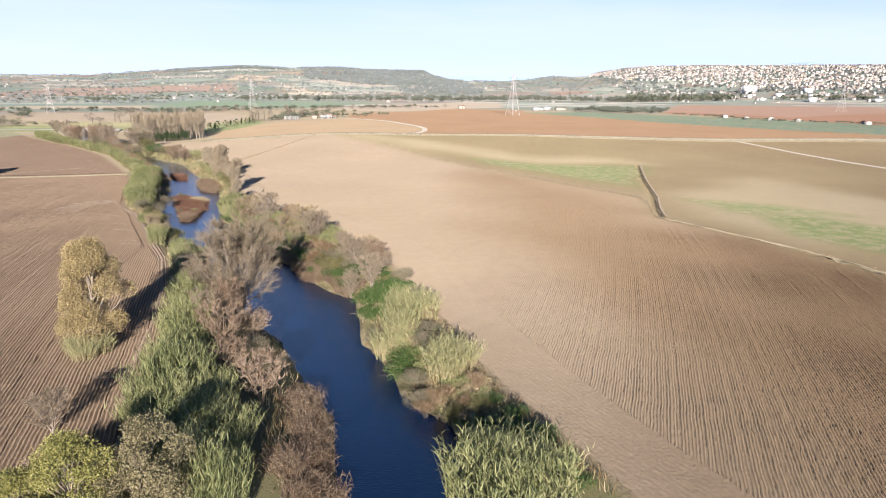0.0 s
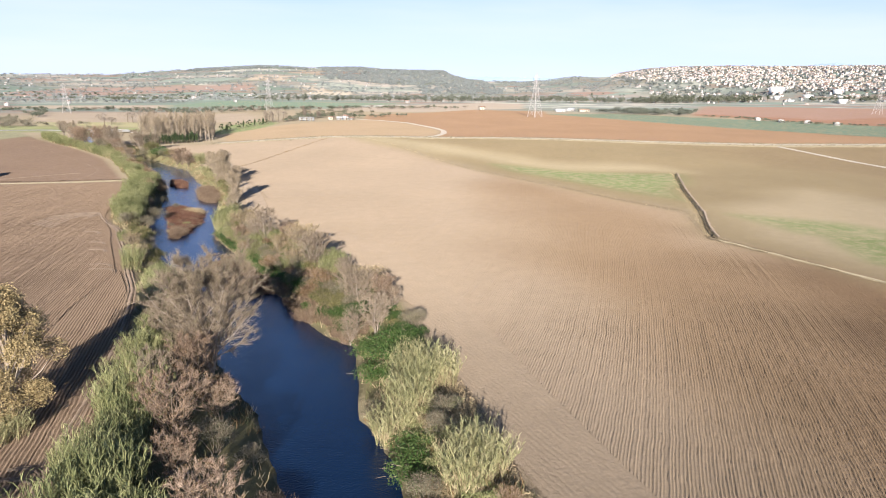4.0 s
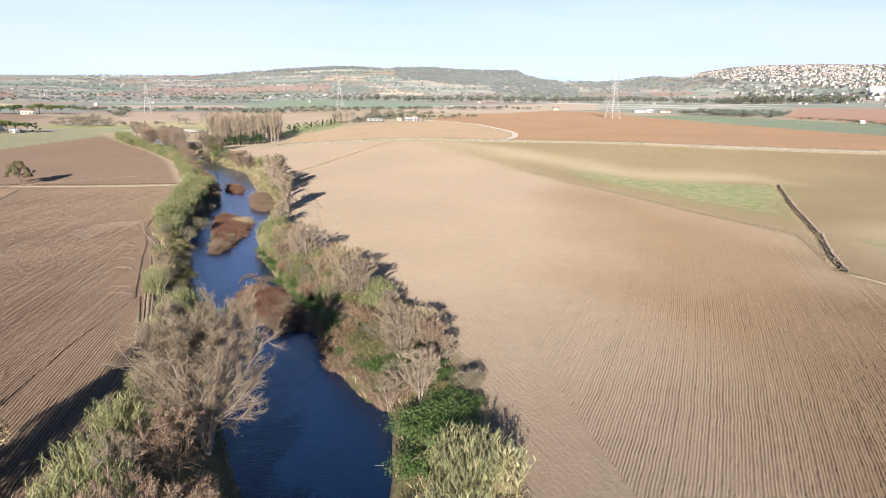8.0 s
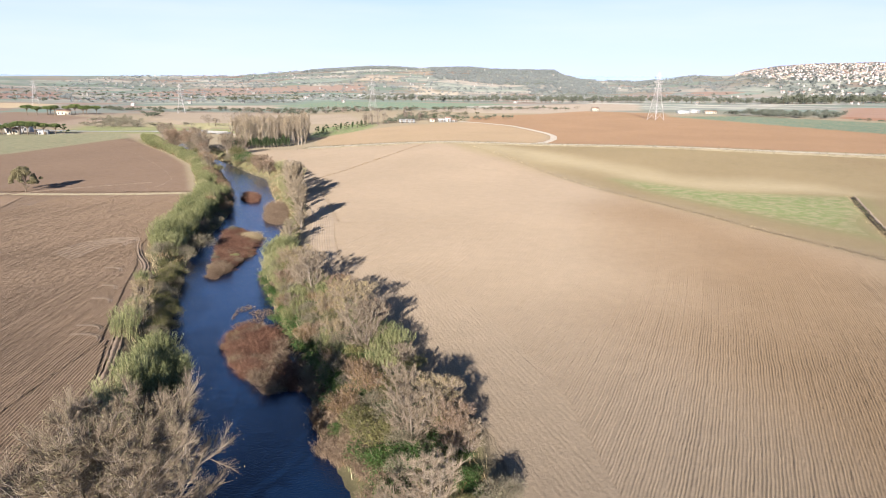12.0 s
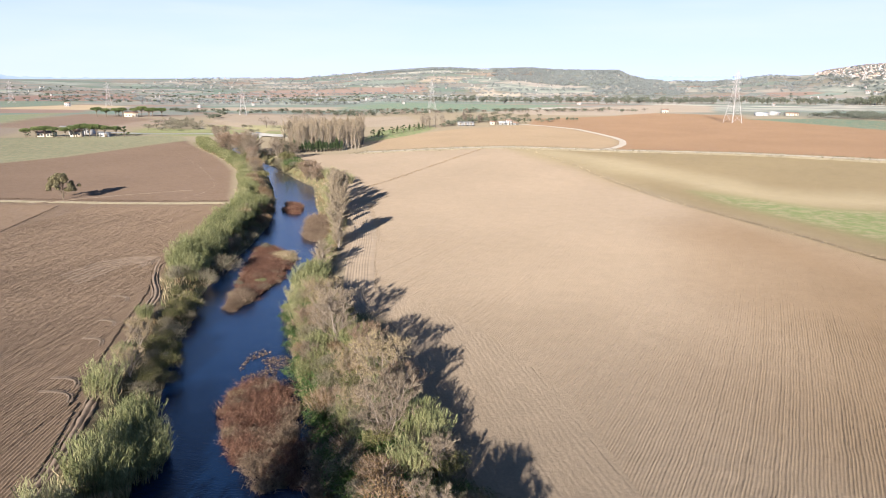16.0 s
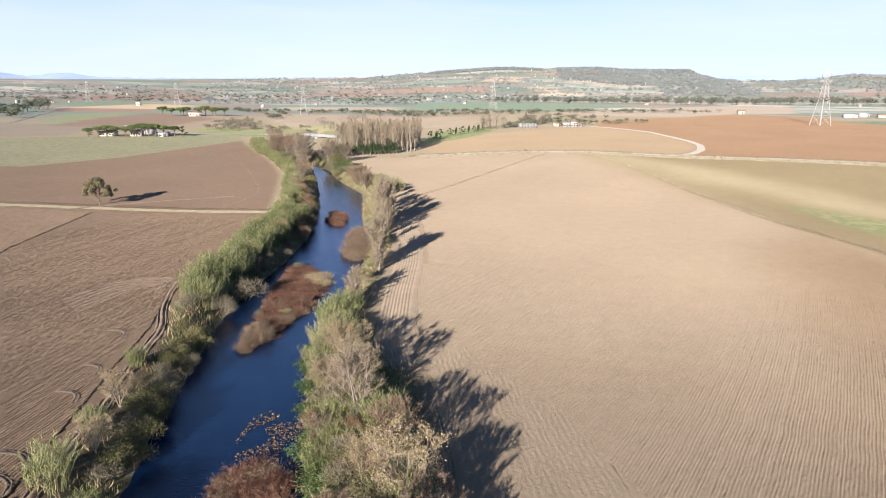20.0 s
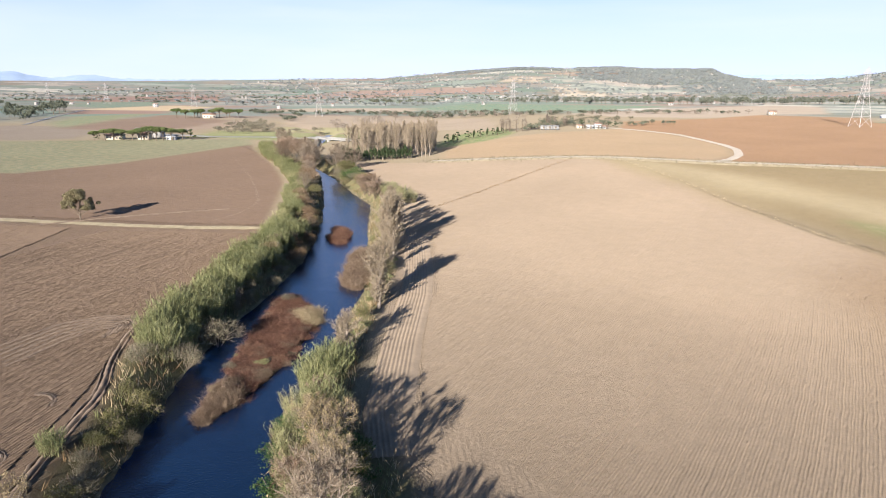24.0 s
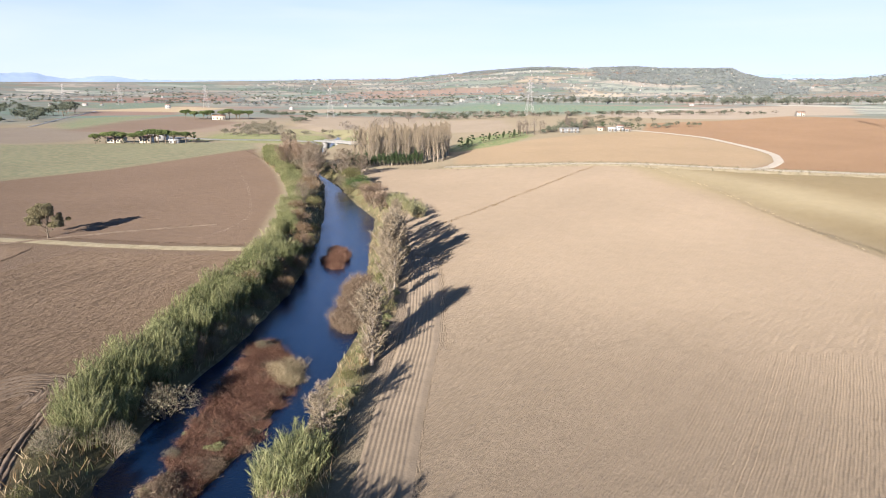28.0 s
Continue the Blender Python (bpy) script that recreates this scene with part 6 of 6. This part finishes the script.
# ---- distant trees and hedges ----
def wood(name, spots, mat, label, cards, size, seed, spread_xy=0.5, category="trees"):
    """Trees too far off to be counted: x, y, height, width."""
    r = np.random.RandomState(seed)
    spots = np.asarray(spots, float)
    z = land(spots[:, 0], spots[:, 1])
    c = []
    g = Geo()
    for (x, y, h, w), z0 in zip(spots, z):
        lumps = [((x + r.normal() * w * 0.18, y + r.normal() * w * 0.18, z0 + h * r.uniform(0.35, 0.72)), (w * r.uniform(0.22, 0.4), w * r.uniform(0.22, 0.4), h * r.uniform(0.22, 0.34))) for _ in range(4)]
        c.append(lump_points(r, cards, lumps))
        g.tube([(x, y, z0 - 0.3), (x + r.normal() * 0.2, y, z0 + h * 0.6)], [h * 0.03, h * 0.012], 4)
    k = Geo()
    k.cards(np.concatenate(c), size, r)
    ob = tagged(new(name), label, category, "", "stuff")
    part("crowns", k, mat, ob)
    part("trunks", g, BARK_DARK, ob)


def along(line, gap, h, w, seed, wide=2.0):
    r = np.random.RandomState(seed)
    q = resample(line, gap)
    n = len(q)
    return np.c_[q + r.normal(size=(n, 2)) * wide, r.uniform(0.65, 1.15, n) * h, r.uniform(0.7, 1.3, n) * w]


def patch(poly, n, h, w, seed):
    r = np.random.RandomState(seed)
    q = scatter(poly, n, r)
    return np.c_[q, r.uniform(0.6, 1.15, len(q)) * h, r.uniform(0.7, 1.3, len(q)) * w]


SUBURB = np.concatenate([along([(-304, 797), (-255, 836), (-164, 781), (-81, 723), (-20, 760), (60, 800), (130, 815)], 3.2, 5, 7, 1, 7), along([(-244, 806), (-118, 700), (-75, 680)], 4, 4.5, 6, 2, 5)])
wood("hedge_trees", SUBURB[::2], LEAF_FAR, "dark hedgerow and garden trees across the plain", 70, 1.2, 1)
wood("hedge_trees", SUBURB[1::2], LEAF_FAR_BARE, "bare brown hedgerow trees across the plain", 70, 1.0, 2)
wood("hedge", along([(-412, 835), (-359, 783), (-329, 807), (-299, 786)], 5, 5, 7, 3, 4), LEAF_FAR, "dark hedge beside the tan field", 70, 1.2, 3)
wood("thicket", np.concatenate([patch([(-252, 489), (-289, 584), (-270, 604), (-219, 518), (-222, 482)], 95, 4.5, 7, 4), along([(-230, 500), (-200, 512), (-178, 515)], 5, 3.5, 5, 5, 3)]), LEAF_THICKET, "grey-green half-bare thicket beside the meadow", 110, 0.75, 4)
wood("thicket", patch([(-277, 615), (-327, 746), (-316, 778), (-262, 664)], 34, 5, 8, 6), LEAF_FAR, "dark green bushes at the edge of the tan field", 120, 0.9, 5)
wood("copse", np.array([(-169, 560, 12, 11), (-164, 556, 11, 11), (-158, 563, 13, 11), (-176, 529, 9, 8), (-169, 523, 8, 8), (-183, 689, 8, 11), (-150, 548, 9, 8)]), LEAF_FAR_BARE, "spreading bare brown trees in the meadow", 330, 0.62, 6)
wood("tree_row", np.concatenate([along([(-57, 496), (-50, 490)], 1.6, 10, 2.6, 7, 0.5), along([(-31, 523), (-27, 528)], 1.8, 9, 2.4, 8, 0.6), along([(-21, 541), (-19, 546)], 1.8, 8, 2.4, 9, 0.6), np.array([(-46, 487, 11, 8), (-43, 492, 8, 6)])]), LEAF_FAR_BARE, "bare poplars and a spreading bare tree by the farm", 200, 0.55, 7)
wood("farm_trees", np.concatenate([patch([(-40, 500), (-12, 545), (14, 552), (20, 575), (-10, 600), (-42, 570)], 55, 4.5, 6, 10), along([(-42, 495), (-36, 510), (-26, 530)], 3, 4, 5, 11, 2), along([(22, 560), (34, 575), (52, 590)], 5, 3.5, 4.5, 12, 2)]), LEAF_FAR, "green trees round the farm", 110, 0.75, 8)
wood("thicket", patch([(-36, 560), (-39, 660), (13, 690), (40, 640), (23, 600)], 45, 4.5, 7, 13), LEAF_THICKET, "grey-green scrub behind the farm", 90, 0.9, 9)
wood("tree_row", np.concatenate([along([(-151, 1283), (-85, 1313), (13, 1300), (136, 1400)], 6, 13, 11, 14, 6), along([(124, 1301), (381, 1418), (456, 1431), (640, 1400), (800, 1480)], 6, 15, 12, 15, 10)]), LEAF_ROAD, "long row of grey-green roadside trees", 110, 2.4, 10)
wood("tree_row", np.concatenate([along([(-425, 1344), (-360, 1310), (-293, 1272)], 9, 9, 12, 16, 8), along([(200, 1480), (420, 1560), (700, 1500), (930, 1600)], 8, 12, 12, 17, 16)]), LEAF_FAR, "dark roadside trees on the plain", 100, 2.2, 11)
wood("tree_belt", np.concatenate([along([(669, 1399), (927, 1602), (1191, 1747)], 7, 20, 13, 18, 18), along([(1300, 1690), (1447, 1618), (1521, 1565)], 9, 16, 16, 19, 14), along([(1000, 1700), (1200, 1850)], 12, 14, 16, 20, 30)]), LEAF_FAR, "dark belt of tall trees before the town", 110, 3.0, 12)
wood("copse", np.concatenate([patch([(276, 690), (300, 660), (346, 642), (400, 690), (400, 740), (320, 735)], 70, 7, 10, 7), along([(280, 700), (310, 665), (350, 645)], 7, 6, 9, 8, 3)]), LEAF_ROAD, "dense grey-green copse beside the green crop", 170, 1.1, 13)
wood("hedge", along([(352, 612), (372, 580), (368, 530), (368, 507), (379, 476), (395, 462), (416, 440), (430, 418), (480, 390)], 4.0, 2.6, 4.5, 9, 2), LEAF_FAR, "dark hedge along the green crop", 70, 0.7, 14)
wood("copse", np.concatenate([patch([(-500, 540), (-450, 548), (-600, 704), (-900, 955), (-960, 930), (-700, 720)], 170, 9, 13, 21), patch([(-600, 690), (-570, 700), (-625, 790), (-650, 780)], 26, 15, 12, 22)]), LEAF_FAR, "dark green trees and thickets by the lane", 200, 1.6, 15)
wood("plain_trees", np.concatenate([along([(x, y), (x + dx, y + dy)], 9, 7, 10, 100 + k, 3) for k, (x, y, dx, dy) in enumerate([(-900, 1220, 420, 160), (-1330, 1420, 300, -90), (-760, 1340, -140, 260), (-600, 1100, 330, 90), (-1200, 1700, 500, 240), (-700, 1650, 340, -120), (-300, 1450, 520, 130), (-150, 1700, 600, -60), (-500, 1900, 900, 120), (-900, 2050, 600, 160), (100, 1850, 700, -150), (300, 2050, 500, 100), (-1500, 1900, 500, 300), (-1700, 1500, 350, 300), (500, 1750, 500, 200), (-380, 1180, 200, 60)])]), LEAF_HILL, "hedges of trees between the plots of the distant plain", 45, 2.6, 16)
wood("plain_trees", patch([(-1700, 1250), (-700, 1150), (-300, 1400), (200, 1560), (900, 1650), (1300, 1900), (900, 2200), (0, 2200), (-1700, 2200)], 900, 6, 10, 17), LEAF_FAR, "dark trees dotted over the distant plain", 28, 2.6, 17)
hill = [(-1400, 2200), (-500, 2100), (300, 2100), (640, 2300), (760, 3300), (-200, 3560), (-900, 3450), (-1500, 3200)]
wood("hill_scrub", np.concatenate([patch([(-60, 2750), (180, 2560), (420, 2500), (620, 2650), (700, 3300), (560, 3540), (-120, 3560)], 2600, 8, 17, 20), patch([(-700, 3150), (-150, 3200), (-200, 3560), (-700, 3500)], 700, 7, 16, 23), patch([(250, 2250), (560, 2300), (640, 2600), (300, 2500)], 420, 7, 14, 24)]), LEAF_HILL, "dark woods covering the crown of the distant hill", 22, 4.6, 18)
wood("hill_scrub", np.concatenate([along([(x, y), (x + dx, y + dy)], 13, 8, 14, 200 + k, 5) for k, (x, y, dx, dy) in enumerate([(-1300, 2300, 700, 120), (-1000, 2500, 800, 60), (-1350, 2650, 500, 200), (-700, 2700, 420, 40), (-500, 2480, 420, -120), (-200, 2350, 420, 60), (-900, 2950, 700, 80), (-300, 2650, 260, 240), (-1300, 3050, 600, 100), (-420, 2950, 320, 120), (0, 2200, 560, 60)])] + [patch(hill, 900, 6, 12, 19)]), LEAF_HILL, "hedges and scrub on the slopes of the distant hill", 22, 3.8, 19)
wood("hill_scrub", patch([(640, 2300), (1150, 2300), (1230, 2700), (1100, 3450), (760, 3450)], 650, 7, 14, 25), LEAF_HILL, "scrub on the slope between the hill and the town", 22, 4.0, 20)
town = [(1000, 1950), (1350, 1850), (1750, 1600), (2600, 2200), (2350, 2750), (1450, 3300), (1180, 2800)]
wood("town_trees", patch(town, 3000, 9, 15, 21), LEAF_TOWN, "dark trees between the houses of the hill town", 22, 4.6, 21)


def far_houses(name, poly, n, seed, size, label, lo=0.0, plaster=None):
    r = np.random.RandomState(seed)
    q = scatter(poly, n * 3, r)
    z = land(q[:, 0], q[:, 1])
    q, z = q[z > lo][:n], z[z > lo][:n]
    ob = tagged(new(name), label, "houses", "", "stuff")
    walls, roofs, glass = Geo(), Geo(), Geo()
    for (x, y), z0 in zip(q, z):
        a, w, d, h = r.uniform(0, 3.14), size * r.uniform(0.6, 1.5), size * r.uniform(0.5, 0.9), size * r.uniform(0.45, 0.95)
        rot = np.array(((math.cos(a), -math.sin(a)), (math.sin(a), math.cos(a))))
        box = np.array([(sx * w / 2, sy * d / 2) for sx, sy in ((-1, -1), (1, -1), (1, 1), (-1, 1))]) @ rot.T + (x, y)
        low, top = np.c_[box, np.full(4, z0 - 4)], np.c_[box, np.full(4, z0 + h)]
        walls.add(np.r_[low, top], [(0, 1, 5, 4), (1, 2, 6, 5), (2, 3, 7, 6), (3, 0, 4, 7)])
        e0, e1 = (top[0] + top[3]) / 2 + (0, 0, d * 0.32), (top[1] + top[2]) / 2 + (0, 0, d * 0.32)
        roofs.add([*top, e0, e1], [(0, 1, 5, 4), (2, 3, 4, 5), (0, 4, 4, 3), (1, 2, 5, 5)][:2])
        walls.add([top[3], top[0], e0, e0 + (0.01, 0, 0), top[1], top[2], e1, e1 + (0.01, 0, 0)], [(0, 1, 2, 3), (4, 5, 6, 7)])
        n_out = unit(np.array((*(box[1] - box[2]), 0.0)))
        for s, (p, q2) in ((1, (box[0], box[1])), (-1, (box[2], box[3]))):
            for c in range(3):
                for lv in range(2):
                    m = p + (q2 - p) * (c + 0.5) / 3
                    t = unit(np.array((*(q2 - p), 0.0))) * w * 0.07
                    o = np.array((m[0], m[1], z0 + h * (0.2 + 0.45 * lv))) + n_out * 0.15 * s
                    glass.add([o - t, o + t, o + t + (0, 0, h * 0.22), o - t + (0, 0, h * 0.22)], [(0, 1, 2, 3)])
    part("walls", walls, plaster or PLASTER_FAR, ob)
    part("roofs", roofs, ROOF_TILE, ob, "terracotta roofs")
    part("windows", glass, PANE, ob)


TOWN = [(1180, 2480), (1384, 2209), (1523, 1960), (1719, 1800), (2300, 1950), (2600, 2250), (2350, 2800), (1450, 3350), (1230, 2950)]
for seed, n, size, walls in ((31, 500, 7.5, PLASTER_TAN), (35, 1100, 7.5, PLASTER_PINK), (36, 1300, 8.5, PLASTER_FAR), (37, 300, 8.0, PLASTER)):
    far_houses("hill_town", TOWN, n, seed, size, "white and cream houses of a town spread over a hill", 20, walls)
far_houses("hill_villas", hill, 150, 32, 6.0, "pale villas scattered over the distant hill", 15)
far_houses("plain_farms", [(-1700, 1000), (-400, 950), (300, 1300), (1200, 1400), (1500, 2000), (0, 2200), (-1700, 2100)], 110, 33, 5.5, "pale farm buildings scattered over the plain")
far_houses("lower_town", [(1000, 1800), (1500, 1500), (2000, 1700), (1400, 2250), (1050, 2350)], 150, 34, 9, "white buildings at the foot of the town")


def mountains(name, line, dist, material, label):
    az = np.linspace(line[0][0], line[-1][0], 160)
    el = np.interp(az, [p[0] for p in line], [p[1] for p in line]) + 0.03 * np.sin(az * 5.1) * 0.6 + 0.02 * np.sin(az * 13.7)
    g = Geo()
    a = np.radians(az)
    v = np.zeros((len(az), 3, 3))
    for k, (rr, ff) in enumerate(((dist - 500, 0.0), (dist, 1.0), (dist + 150, 0.6))):
        v[:, k, 0], v[:, k, 1] = np.sin(a) * rr, np.cos(a) * rr + 60
        v[:, k, 2] = (29 + dist * np.tan(np.radians(el))) * ff - (1 - ff) * 5
    i = np.arange(len(az) - 1)[:, None] * 3
    j = np.arange(2)[None]
    g.add(v, np.stack([i + j, i + 3 + j, i + 4 + j, i + 1 + j], -1))
    solid(name, g, material, label, "mountains", "structure", True)


# the blue is air haze painted into the mountains' base colour
HILL_BLUE = grainy("haze_blue_hills", (0.20, 0.26, 0.36), (0.26, 0.33, 0.43), 0.004, 1.0)
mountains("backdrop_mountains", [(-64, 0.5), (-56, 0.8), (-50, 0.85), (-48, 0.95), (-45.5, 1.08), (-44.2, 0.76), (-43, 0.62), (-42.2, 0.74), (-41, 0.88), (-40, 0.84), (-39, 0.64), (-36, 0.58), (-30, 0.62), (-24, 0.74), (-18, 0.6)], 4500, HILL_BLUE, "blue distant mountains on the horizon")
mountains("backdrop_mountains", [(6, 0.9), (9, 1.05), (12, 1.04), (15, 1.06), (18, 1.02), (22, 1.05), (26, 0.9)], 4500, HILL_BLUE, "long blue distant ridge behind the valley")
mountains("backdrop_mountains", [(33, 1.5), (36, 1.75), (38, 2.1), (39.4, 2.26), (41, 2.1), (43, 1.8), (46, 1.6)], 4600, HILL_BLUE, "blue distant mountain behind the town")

# ---- trees by the farms ----
PINES = [umbrella_pine(240 + k, 8.4, 9.5) for k in range(3)]
for x, y, s in ((-277, 415, 0.7), (-272, 417, 0.8), (-267, 418, 0.85), (-263, 419, 0.8), (-256, 420, 0.75), (-251, 421, 0.9), (-247, 422, 1.0), (-243, 423, 1.0), (-240, 425, 0.95), (-236, 427, 0.85), (-250, 430, 0.9), (-231, 430, 0.8)):
    put(random.choice(PINES), x, y, None, s)
for k in range(12):
    put(PINES[k % 3], -402 + 5.2 * k + random.uniform(-2, 2), 668 + 1.8 * k + random.uniform(-8, 8), None, random.uniform(1.0, 1.3))
orchard = leafy_tree("orchard_tree", 250, 5.0, 5.0, 900, 0.4, LEAF_DARK, "round dark green orchard tree", "tree", clumps=14, bark=BARK_DARK, low=0.1)
for x, y, s in ((-75, 428, 1.0), (-72, 440, 1.0), (-68, 450, 0.9), (-63, 460, 0.9), (-57, 467, 0.8), (-53, 475, 0.7)):
    put(orchard, x, y, None, s, label="round dark green orchard tree beside the lane")
for x, y in ((-73, 434), (-66, 455), (-60, 464), (-55, 471)):
    put(cypress, x, y, None, 0.7)
for x, y, s in ((-9, 528, 1.0), (8, 528, 0.8), (12, 533, 0.8), (-227, 432, 1.2), (-279, 419, 0.9), (-260, 416, 0.8)):
    put(orchard, x, y, None, s, label="dark green tree beside the farm buildings")


# ---- the models themselves leave the scene ----
for ob in PROTOS:
    for o in [*ob.children_recursive, ob]:
        bpy.data.objects.remove(o)
